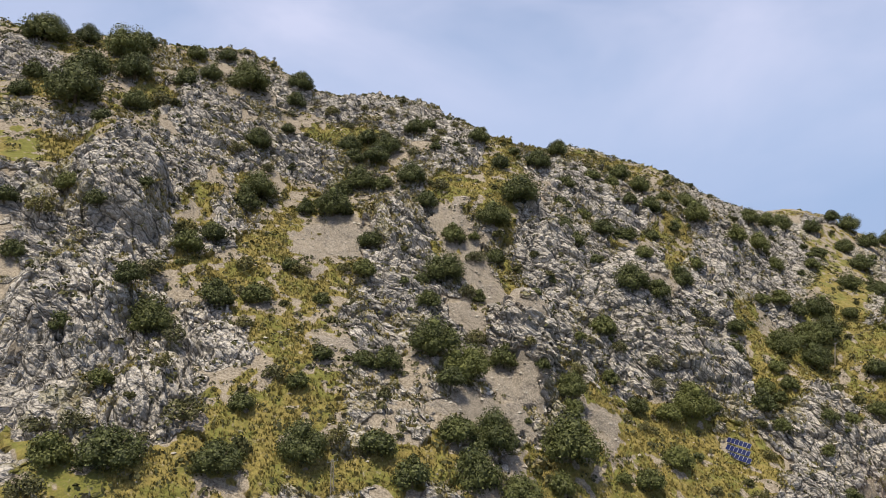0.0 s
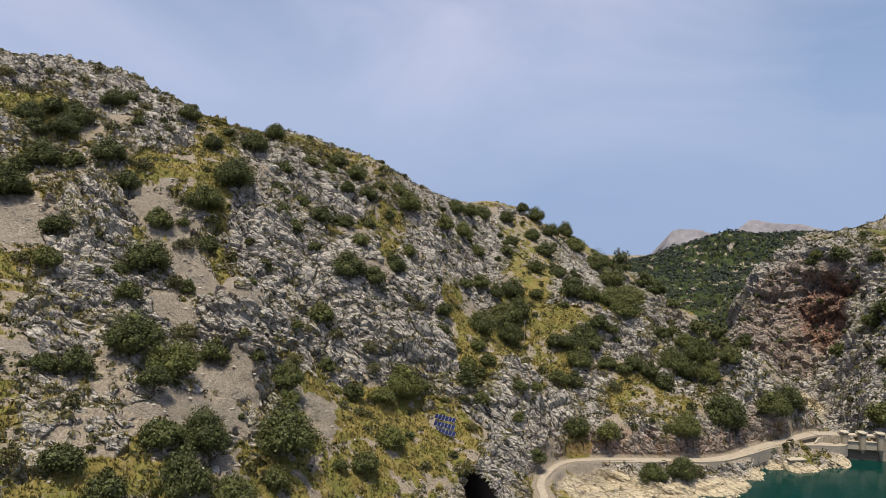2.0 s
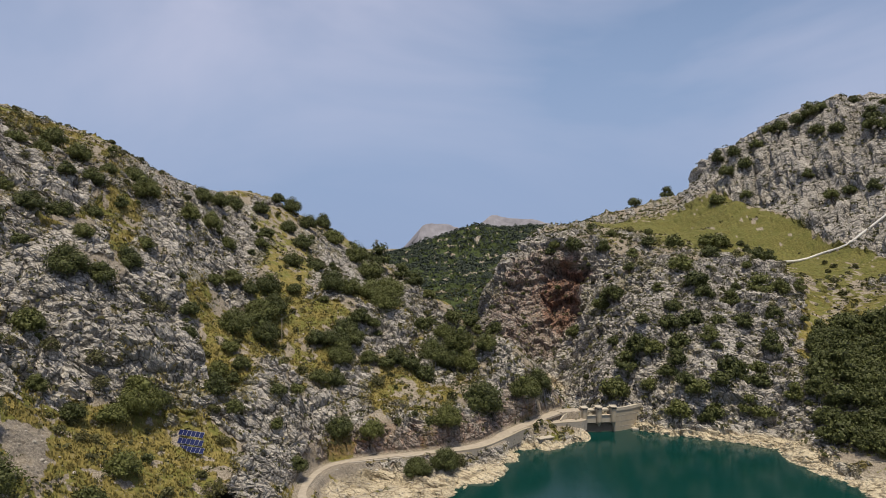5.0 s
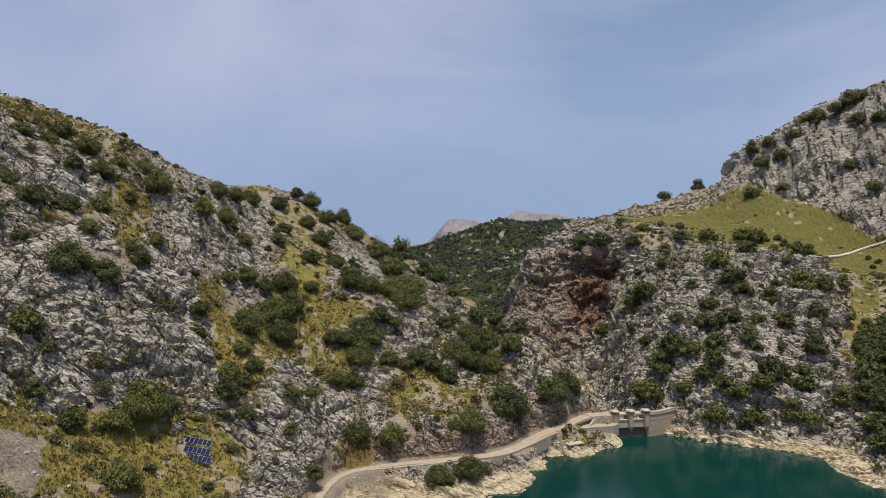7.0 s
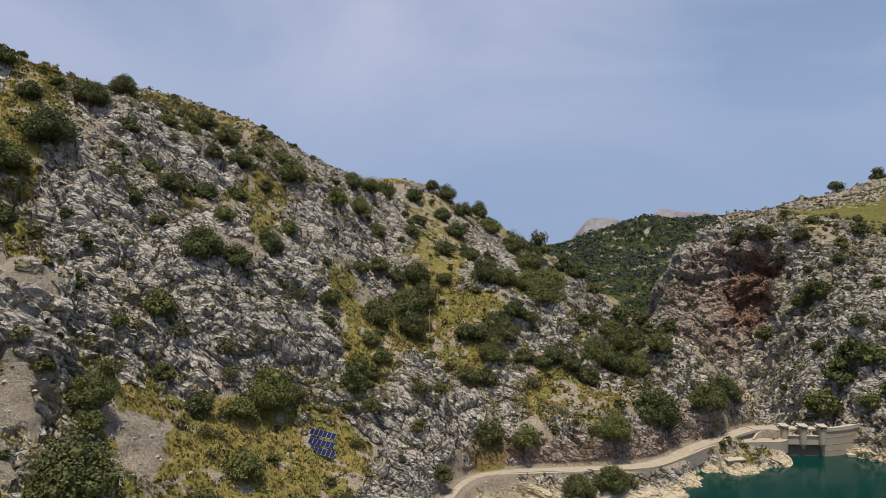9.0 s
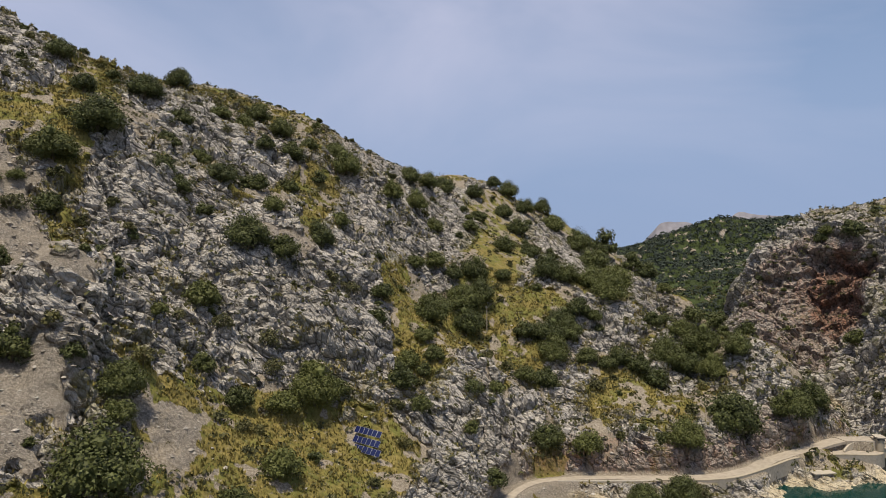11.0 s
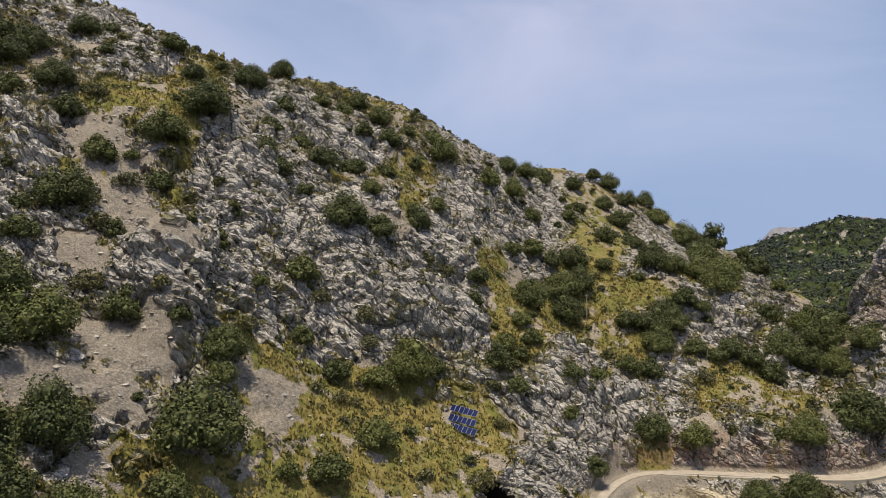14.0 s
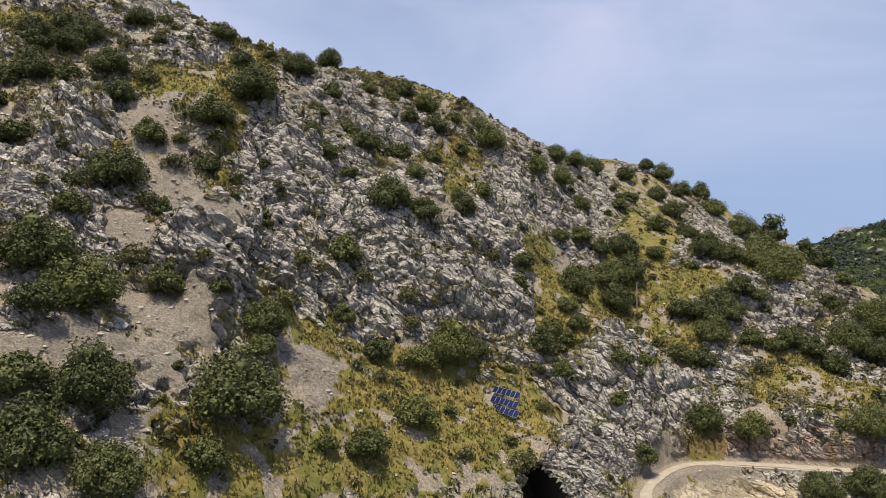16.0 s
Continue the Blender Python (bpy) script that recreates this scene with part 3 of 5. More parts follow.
# ---- the ground, one sheet, finer towards the reservoir ----
def build_ground():
    cx, cy = 12.0, 18.0
    az = np.radians(np.concatenate([np.arange(-180, -48, 2.0), np.arange(-48, -37, 0.4), np.arange(-37, 58, AZ_STEP), np.arange(58, 78, 1.35 * AZ_STEP), np.arange(78, 180, 2.0)]))
    r = [8.0]
    while r[-1] < 4600:
        q = r[-1]
        r.append(q * (1 + (0.05 if q < 88 else 0.75 * R_STEP if q < 260 else R_STEP if q < 352 else 0.45 * R_STEP if q < 392 else R_STEP if q < 420 else 2.4 * R_STEP if q < 1150 else 0.05)))
    r = np.array(r)
    rr, aa = np.meshgrid(r, az, indexing="ij")
    x, y = cx + rr * np.sin(aa), cy + rr * np.cos(aa)
    place, cover = land(x, y)
    nr, na = rr.shape
    i = np.arange(nr * na).reshape(nr, na)
    nxt = np.roll(i, -1, axis=1)
    quads = np.stack([i[:-1], i[1:], nxt[1:], nxt[:-1]], -1).reshape(-1, 4)[:, ::-1]
    # the tunnel's mouth is left open
    mid = place.reshape(-1, 3)[quads].mean(1)
    u = (mid[:, 0] - TUNNEL[0]) * math.cos(TUNNEL_TURN) + (mid[:, 1] - TUNNEL[1]) * math.sin(TUNNEL_TURN)
    w = -(mid[:, 0] - TUNNEL[0]) * math.sin(TUNNEL_TURN) + (mid[:, 1] - TUNNEL[1]) * math.cos(TUNNEL_TURN)
    quads = quads[~((np.abs(w) < 9) & ((u / 4.6) ** 2 + ((mid[:, 2] - 5.4) / 9.2) ** 2 < 1) & (mid[:, 2] > 5.4))]
    me = bpy.data.meshes.new("ground")
    co = place.reshape(-1, 3)
    me.vertices.add(len(co))
    me.vertices.foreach_set("co", co.ravel())
    me.loops.add(quads.size)
    me.loops.foreach_set("vertex_index", quads.ravel())
    me.polygons.add(len(quads))
    me.polygons.foreach_set("loop_start", np.arange(0, quads.size, 4))
    me.update(calc_edges=True)
    for name, v in cover.items():
        me.attributes.new(name, "FLOAT", "POINT").data.foreach_set("value", v.ravel().astype(np.float32))
    me.shade_flat()
    me.materials.append(GROUND)
    ob = new("ground", me)
    return tagged(ob, "grey limestone hillsides with dry yellow-green grass", "ground", kind="structure")


TUNNEL, TUNNEL_TURN = (73.0, 150.0, 5.0), radians(8)
AZ_STEP, R_STEP = 0.132, 0.0031
build_ground()

me = bpy.data.meshes.new("water")
me.from_pydata([(-600, -600, 0), (420, -600, 0), (420, 100, 0), (262, 120, 0), (236, 152, 0), (208, 165, 0), (-600, 165, 0)], [], [(0, 1, 2, 3, 4, 5, 6)])
me.materials.append(WATER)
tagged(new("water", me), "still dark green reservoir water", "water", kind="structure")


# ---- small tools for meshes ----
def part(name, bm, mat, parent=None, label=""):
    m = bpy.data.meshes.new(name)
    bm.to_mesh(m)
    bm.free()
    m.materials.append(mat)
    ob = new(name, m)
    ob.parent = parent
    if label:
        tagged(ob, label)
    return ob


def shared(name, mesh, parent, m=None, label=""):
    ob = new(name, mesh)
    ob.parent = parent
    if m is not None:
        ob.matrix_basis = m
    if label:
        tagged(ob, label)
    return ob


def box(bm, lo, hi, bevel=0.0):
    r = bmesh.ops.create_cube(bm, size=1, matrix=Matrix.Translation([(a + b) / 2 for a, b in zip(lo, hi)]) @ Matrix.Diagonal((*[b - a for a, b in zip(lo, hi)], 1)))
    if bevel:
        edges = {e for v in r["verts"] for e in v.link_edges}
        bmesh.ops.bevel(bm, geom=list(edges), offset=bevel, segments=1, affect="EDGES")
    return bm


def beam(bm, a, b, w, sides=4, w2=None):
    """A straight bar from a to b, as thick as w (w2 at b)."""
    a, b = Vector(a), Vector(b)
    q = (b - a).to_track_quat("Z", "Y").to_matrix()
    rings = []
    for p, r in ((a, w / 2), (b, (w if w2 is None else w2) / 2)):
        rings.append([bm.verts.new(p + q @ Vector((r * math.cos(2 * math.pi * (k + 0.5) / sides), r * math.sin(2 * math.pi * (k + 0.5) / sides), 0))) for k in range(sides)])
    for k in range(sides):
        bm.faces.new((rings[0][k], rings[0][(k + 1) % sides], rings[1][(k + 1) % sides], rings[1][k]))
    bm.faces.new(rings[0][::-1])
    bm.faces.new(rings[1])
    return bm


def height(x, y):
    p = land(np.array([float(x)]), np.array([float(y)]))[0][0]
    return float(p[2])


def strip(line, left, right, top, bottom):
    """A solid band that follows the line: from left to right of it, its top and bottom above the line."""
    bm = bmesh.new()
    rows = []
    for k, p in enumerate(line):
        q0, q1 = line[max(k - 1, 0)], line[min(k + 1, len(line) - 1)]
        along = Vector((q1[0] - q0[0], q1[1] - q0[1], 0)).normalized()
        side = Vector((along.y, -along.x, 0))
        rows.append([bm.verts.new(Vector(p) + side * s + Vector((0, 0, h))) for s, h in ((left, top), (right, top), (right, bottom), (left, bottom))])
    for a, b in zip(rows, rows[1:]):
        for k in range(4):
            bm.faces.new((a[k], a[(k + 1) % 4], b[(k + 1) % 4], b[k]))
    bm.faces.new(rows[0][::-1])
    bm.faces.new(rows[-1])
    bmesh.ops.recalc_face_normals(bm, faces=bm.faces)
    return bm


CONCRETE = plain("weathered_concrete", (0.37, 0.32, 0.24), 0.85, 0, 0.25, 0.8)
PALE_CONCRETE = plain("pale_concrete", (0.42, 0.375, 0.30), 0.85, 0, 0.2, 0.8)
# damp lower wall of the dam, darkened too for the shadow under its gates
DAMP_SHADED = plain("damp_shaded_concrete", (0.13, 0.11, 0.08), 0.7, 0, 0.35, 0.7)
DUST = plain("dusty_track", (0.35, 0.305, 0.245), 0.95, 0, 0.4, 0.9)
MASONRY = plain("grey_masonry", (0.34, 0.31, 0.26), 0.9, 0, 0.35, 1.6)
STEEL = plain("galvanised_steel", (0.36, 0.37, 0.38), 0.5, 0.7, 0.15, 4)
DARK_STEEL = plain("dark_steel", (0.05, 0.05, 0.05), 0.6, 0.3, 0.15, 4)
GREEN_RAIL = plain("green_painted_steel", (0.05, 0.10, 0.07), 0.5, 0.2, 0.1, 4)
PIPE = plain("pale_painted_pipe", (0.62, 0.60, 0.56), 0.6, 0.0, 0.12, 0.5)
CELL = plain("blue_solar_cells", (0.012, 0.018, 0.075), 0.25, 0.0, 0.3, 2)
ALU = plain("aluminium_frame", (0.6, 0.6, 0.62), 0.4, 0.8, 0.1, 4)
BARK = plain("grey_brown_bark", (0.11, 0.085, 0.06), 0.95, 0, 0.4, 6)
STONE = plain("loose_limestone", (0.42, 0.39, 0.34), 0.95, 0, 0.35, 2)


# ---- the track along the lake, its kerb wall and the retaining wall ----
def road_mesh():
    bm = strip(ROAD_LINE, -1.0, 1.0, 0.12, -0.6)
    bm.verts.ensure_lookup_table()
    rng = random.Random(8)
    for k, p in enumerate(ROAD_LINE):
        half = 1.0 + 0.85 * min(1, max(0, (p[0] - 110) / 60))
        for j, v in enumerate(bm.verts[4 * k:4 * k + 4]):
            d = Vector((v.co.x - p[0], v.co.y - p[1], 0))
            v.co += d * (half * (1 + (0.12 if j in (0, 3) else 0.1) * math.sin(k * (1.7 if j in (0, 3) else 2.3))) - 1)
    return bm


tagged(part("road", road_mesh(), DUST), "narrow dusty pale track along the hillside", "road", kind="structure")
wall_line = curve_through([(120, 177.2, 4.9), (133, 171.6, 4.9), (142, 168.0, 4.9), (152, 163.6, 4.9), (160.3, 162.4, 4.9), (172.4, 164.4, 5.0), (183, 166.6, 5.1), (191, 166.2, 5.1), (199, 163.3, 5.1), (205, 160.2, 5.1), (208.6, 160.6, 5.1)], 2.0)
tagged(part("retaining_wall", strip(wall_line, -0.4, 0.4, 0.25, -3.2), MASONRY), "low grey masonry retaining wall below the track", "wall", kind="structure")
tagged(part("parapet", strip(wall_line[len(wall_line) // 4:], -0.3, 0.42, 0.5, 0.25), CONCRETE), "low weathered concrete parapet along the track", "parapet", kind="structure")


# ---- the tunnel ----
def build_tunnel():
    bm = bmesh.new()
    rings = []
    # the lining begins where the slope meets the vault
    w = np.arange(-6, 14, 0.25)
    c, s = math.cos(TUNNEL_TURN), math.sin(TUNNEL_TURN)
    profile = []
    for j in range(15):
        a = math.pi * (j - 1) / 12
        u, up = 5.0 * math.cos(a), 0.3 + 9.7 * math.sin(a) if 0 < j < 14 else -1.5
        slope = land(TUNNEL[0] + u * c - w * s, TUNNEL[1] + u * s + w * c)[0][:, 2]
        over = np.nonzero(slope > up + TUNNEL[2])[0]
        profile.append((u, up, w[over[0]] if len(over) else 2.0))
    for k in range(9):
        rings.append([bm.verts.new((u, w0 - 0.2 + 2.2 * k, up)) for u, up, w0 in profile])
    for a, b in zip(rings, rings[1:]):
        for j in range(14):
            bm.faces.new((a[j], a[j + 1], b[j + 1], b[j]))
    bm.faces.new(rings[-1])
    # the mouth's shade is put into the lining's colour, darker than the hillside rock
    ob = part("tunnel", bm, plain("shade_dark_tunnel_rock", (0.09, 0.065, 0.05), 0.95, 0, 0.4, 1.0))
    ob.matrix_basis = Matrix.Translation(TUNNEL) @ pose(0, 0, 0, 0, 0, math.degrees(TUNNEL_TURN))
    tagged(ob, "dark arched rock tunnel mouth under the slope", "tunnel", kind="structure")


build_tunnel()

# ---- the dam ----
def build_dam():
    dam = new("dam")
    turn = pose(214.5, 159.5, 0, 0, 0, -32.5)
    dam.matrix_basis = turn
    tagged(dam, "small weathered concrete dam with a gated spillway", "dam")
    # sill under the gates, set back from the piers
    bm = bmesh.new()
    lo = [bm.verts.new(q) for q in ((-7.5, 0.2, -5), (6.2, 0.2, -5), (6.2, 5, -5), (-7.5, 5, -5))]
    hi = [bm.verts.new(q) for q in ((-7.5, 1.5, 3.8), (6.2, 1.5, 3.8), (6.2, 4, 3.8), (-7.5, 4, 3.8))]
    for k in range(4):
        bm.faces.new((lo[k], lo[(k + 1) % 4], hi[(k + 1) % 4], hi[k]))
    bm.faces.new(hi)
    bm.faces.new(lo[::-1])
    part("wall", bm, DAMP_SHADED, dam)
    # curved wing towards the far bank
    wing = curve_through([(5.7, 0.5, 0), (9.0, 1.2, 0), (12.5, 2.6, 0), (16.0, 4.4, 0), (19.0, 6.4, 0)], 1.0)
    part("wing_wall", strip(wing, -2.2, 0.25, 7.3, -5), CONCRETE, dam)
    part("crest", strip(wing, -2.4, 0.45, 7.75, 7.3), PALE_CONCRETE, dam)
    part("parapet", strip(wing, 0.0, 0.4, 8.35, 7.75), PALE_CONCRETE, dam)
    for z in (1.6, 3.4, 5.4):
        part("construction_joint", strip(wing, 0.2, 0.30, z + 0.12, z), MASONRY, dam)
    pier_mesh = None
    for x in (-5.4, 0.0, 5.4):
        bm = bmesh.new()
        box(bm, (-0.85, 0, 3.0), (0.85, 4.0, 8.2), 0.06)
        bmesh.ops.create_cone(bm, cap_ends=True, segments=18, radius1=0.95, radius2=0.95, depth=4.6, matrix=Matrix.Translation((0, 0, 6.1)))
        bmesh.ops.create_cone(bm, cap_ends=True, segments=18, radius1=0.25, radius2=0.95, depth=1.6, matrix=Matrix.Translation((0, 0, 3.0)))
        pier = part("pier", bm, CONCRETE, dam) if pier_mesh is None else shared("pier", pier_mesh, dam)
        pier_mesh = pier.data
        pier.matrix_basis = pose(x, -0.2, 0)
        bm = bmesh.new()
        bmesh.ops.create_cone(bm, cap_ends=True, segments=18, radius1=1.25, radius2=1.3, depth=0.38, matrix=Matrix.Translation((0, 0, 8.95)))
        box(bm, (-1.2, 0, 8.76), (1.2, 2.4, 9.13))
        part("cap", bm, PALE_CONCRETE, pier)
        # solid dark block that stands in for the shaded gap under the cap
        part("shaded_slot", box(bmesh.new(), (-0.8, -0.8, 8.2), (0.8, 1.8, 8.77)), DARK_STEEL, pier)
    for x0, x1 in ((-4.5, -0.9), (0.9, 4.5)):
        gate = part("gate", box(bmesh.new(), (x0, 0.1, 3.4), (x1, 0.7, 5.9), 0.08), PALE_CONCRETE, dam)
        part("sill", box(bmesh.new(), (x0, -0.15, 5.9), (x1, 0.9, 6.15), 0.04), PALE_CONCRETE, gate)
    part("bridge_deck", box(bmesh.new(), (-6.2, 1.3, 7.25), (6.2, 4.1, 7.8), 0.05), PALE_CONCRETE, dam)
    bm = bmesh.new()
    for x in np.arange(-12, 6.4, 1.6):
        beam(bm, (x, 4.0, 7.8), (x, 4.0, 8.9), 0.07)
    for z in (8.35, 8.9):
        beam(bm, (-12, 4.0, z), (6.4, 4.0, z), 0.06)
    part("railing", bm, GREEN_RAIL, dam)
    # the approach: deck on the left bank, its curved wall, and the lower apron
    deck = turn.inverted() @ Vector((203, 168.8, 0))
    part("platform", strip([Vector((-5.6, 2.8, 0)), Vector((-9.5, 3.4, 0)), deck], -2.6, 2.2, 7.72, 4.0), DUST, dam)
    bend = curve_through([(-5.8, 0.3, -0.2), (-8.6, 0.2, -0.3), (-11.2, 0.3, -0.5), (-13.4, -0.9, -1.2), (-15.2, -2.8, -2.2)], 0.8)
    part("side_wall", strip(bend, -0.25, 0.25, 8.0, 3.0), PALE_CONCRETE, dam)
    apron = bmesh.new()
    rim = [turn.inverted() @ Vector(q) for q in ((209.4, 161.4, 0), (205, 160.6, 0), (199, 163.5, 0), (194, 166.0, 0), (198, 168.5, 0), (204, 167.5, 0), (209.5, 164.5, 0))]
    low = [apron.verts.new((q.x, q.y, 2.0)) for q in rim]
    top = [apron.verts.new((q.x, q.y, 5.3)) for q in rim]
    for k in range(len(rim)):
        apron.faces.new((low[k], low[(k + 1) % len(rim)], top[(k + 1) % len(rim)], top[k]))
    apron.faces.new(top)
    apron.faces.new(low[::-1])
    bmesh.ops.recalc_face_normals(apron, faces=apron.faces)
    part("apron", apron, DUST, dam)
    part("landing", box(bmesh.new(), (13.0, 0.4, -1.5), (15.4, 2.2, 0.7), 0.08), PALE_CONCRETE, dam)
    return dam


def build_slab(x, y, z):
    slab = new("concrete_shelter")
    slab.matrix_basis = pose(x, y, z, 0, 0, -14)
    tagged(slab, "small flat-roofed concrete shelter on the shore rocks", "shelter")
    part("wall", box(bmesh.new(), (-2.4, -1.0, -2.2), (2.4, 1.2, 0.1), 0.04), MASONRY, slab)
    part("roof", box(bmesh.new(), (-2.9, -1.5, 0.1), (2.9, 1.5, 0.4), 0.04), PALE_CONCRETE, slab)


build_slab(187.5, 161.8, 2.6)
build_dam()


# ---- solar tables ----
def build_solar():
    glass = bmesh.new()
    box(glass, (-0.47, -0.62, 0.03), (0.47, 0.62, 0.045))
    cells_mesh = bpy.data.meshes.new("glass")
    glass.to_mesh(cells_mesh)
    cells_mesh.materials.append(CELL)
    rim = bmesh.new()
    box(rim, (-0.51, -0.66, -0.02), (0.51, 0.66, 0.03), 0.01)
    rim_mesh = bpy.data.meshes.new("frame")
    rim.to_mesh(rim_mesh)
    rim_mesh.materials.append(ALU)
    for x, y, z in SOLAR:
        table = new("solar_array")
        ground = height(x, y)
        table.matrix_basis = pose(x, y, z, 0, 3.5, -56)
        tagged(table, "row of six blue solar panels on a steel rack", "solar array", "solar arrays on the slope")
        for k in range(6):
            panel = shared("panel", rim_mesh, table, pose(-2.65 + 1.06 * k, 0, 0, 52, 0, 0))
            shared("glass", cells_mesh, panel)
        bm = bmesh.new()
        for yy, zz in ((-0.2, -0.36), (0.32, 0.3)):
            beam(bm, (-3.2, yy, zz), (3.2, yy, zz), 0.08)
        part("rail", bm, STEEL, table)
        for xx in (-2.8, 0, 2.8):
            post = bmesh.new()
            beam(post, (xx, 0.12, -2.2), (xx, 0.12, -0.1), 0.12)
            part("post", post, STEEL, table)


SOLAR = [(71.9, 169.9, 23.6), (71.2, 168.8, 22.1), (70.9, 167.6, 20.7)]
build_solar()


# ---- power line: a lattice tower on the ridge, three poles ----
def build_tower(x, y, z, tall):
    tower = new("power_pylon")
    tower.matrix_basis = pose(x, y, z, 0, 0, 20)
    tagged(tower, "grey steel lattice power pylon behind the ridge", "pylon")
    w = lambda h: 1.5 * (1 - 0.72 * h / tall)
    for sx in (-1, 1):
        for sy in (-1, 1):
            part("leg", beam(bmesh.new(), (sx * w(0), sy * w(0), -3), (sx * w(tall), sy * w(tall), tall), 0.28), STEEL, tower)
    bm = bmesh.new()
    n = 9
    for k in range(n):
        a, b = tall * k / n, tall * (k + 1) / n
        for sx, sy, ex, ey in ((-1, -1, 1, -1), (1, -1, 1, 1), (1, 1, -1, 1), (-1, 1, -1, -1)):
            beam(bm, (sx * w(a), sy * w(a), a), (ex * w(b), ey * w(b), b), 0.16)
            beam(bm, (ex * w(a), ey * w(a), a), (sx * w(b), sy * w(b), b), 0.16)
    part("bracing", bm, STEEL, tower)
    for h in (tall * 0.8, tall * 0.98):
        bm = bmesh.new()
        beam(bm, (-2.6, 0, h), (2.6, 0, h), 0.24)
        beam(bm, (-2.6, 0, h), (0, 0, h + 0.7), 0.14)
        beam(bm, (2.6, 0, h), (0, 0, h + 0.7), 0.14)
        part("crossarm", bm, STEEL, tower)


build_tower(255.5, 344.1, 54.0, 14.2)


def build_pole(x, y, tall):
    z = height(x, y)
    pole = new("utility_pole")
    pole.matrix_basis = pose(x, y, z - 0.6, 0, 0, 35)
    tagged(pole, "slim grey lattice utility pole on the slope", "utility pole", "poles of the power line")
    for sx in (-1, 1):
        part("leg", beam(bmesh.new(), (sx * 0.32, 0, 0), (sx * 0.16, 0, tall), 0.16), CONCRETE, pole)
    bm = bmesh.new()
    for k in range(12):
        a, b = tall * k / 12, tall * (k + 1) / 12
        s = 1 if k % 2 else -1
        beam(bm, (-s * 0.28, 0, a), (s * 0.26, 0, b), 0.09)
    part("bracing", bm, CONCRETE, pole)
    bm = beam(bmesh.new(), (-1.0, 0, tall - 0.3), (1.0, 0, tall - 0.3), 0.12)
    for xx in (-0.9, 0, 0.9):
        beam(bm, (xx, 0, tall - 0.3), (xx, 0, tall + 0.1), 0.1)
    part("crossarm", bm, STEEL, pole)
    return Vector((x, y, z - 0.6 + tall))


pole_tops = [build_pole(-17.5, 112.6, 5.6), build_pole(125.8, 224.7, 8.5), build_pole(169, 243, 8.5)]


def build_wire(a, b, sag):
    bm = bmesh.new()
    pts = [a.lerp(b, k / 16) - Vector((0, 0, sag * 4 * (k / 16) * (1 - k / 16))) for k in range(17)]
    for p, q in zip(pts, pts[1:]):
        beam(bm, p, q, 0.035, 3)
    tagged(part("power_cable", bm, DARK_STEEL), "thin dark power cable between poles", "cable", "cables of the power line")


for off in (-0.9, 0.0, 0.9):
    d = Vector((off * 0.8, off * 0.55, 0))
    build_wire(pole_tops[0] + d, Vector((-70, 62, 27)) + d, 1.5)
    build_wire(pole_tops[1] + d, pole_tops[2] + d, 1.0)

# ---- pipeline on the far hill ----
pipe_line = curve_through([(x, y, height(x, y) + 0.9) for x, y in [(352, 164), (412, 167), (424, 159), (426, 148), (434, 140), (443, 129), (452, 118)]], 4.0)
bm = bmesh.new()
for p, q in zip(pipe_line, pipe_line[1:]):
    beam(bm, p, q, 1.3, 8)
pipeline = tagged(part("pipeline", bm, PIPE), "long pale water pipe climbing the grassy hill", "pipeline")
for p in pipe_line[::4]:
    part("support", box(bmesh.new(), (p[0] - 0.9, p[1] - 0.5, p[2] - 2.2), (p[0] + 0.9, p[1] + 0.5, p[2] - 0.3)), CONCRETE, pipeline)


# ---- green things ----
def leaf_material(name, dark, light, yellow):
    m, n, l, b = material(name)
    geo = n.new("ShaderNodeNewGeometry")
    info = n.new("ShaderNodeObjectInfo")
    mix = n.new("ShaderNodeMixRGB")
    mix.inputs["Color1"].default_value = (*dark, 1)
    mix.inputs["Color2"].default_value = (*light, 1)
    l.new(geo.outputs["Random Per Island"], mix.inputs["Fac"])
    tint = n.new("ShaderNodeMixRGB")
    tint.inputs["Color2"].default_value = (*yellow, 1)
    power = n.new("ShaderNodeMath")
    power.operation = "POWER"
    power.inputs[1].default_value = 2.0
    scale = n.new("ShaderNodeMath")
    scale.operation = "MULTIPLY"
    scale.inputs[1].default_value = 0.7
    l.new(info.outputs["Random"], power.inputs[0])
    l.new(power.outputs["Value"], scale.inputs[0])
    l.new(scale.outputs["Value"], tint.inputs["Fac"])
    l.new(mix.outputs["Color"], tint.inputs["Color1"])
    l.new(tint.outputs["Color"], b.inputs["Base Color"])
    b.inputs["Roughness"].default_value = 0.6
    b.inputs["Specular IOR Level"].default_value = 0.25
    return m


OAK_LEAF = leaf_material("holm_oak_leaves", (0.021, 0.028, 0.009), (0.096, 0.110, 0.035), (0.125, 0.135, 0.038))
SHRUB_LEAF = leaf_material("olive_shrub_leaves", (0.042, 0.046, 0.020), (0.13, 0.127, 0.055), (0.15, 0.135, 0.042))


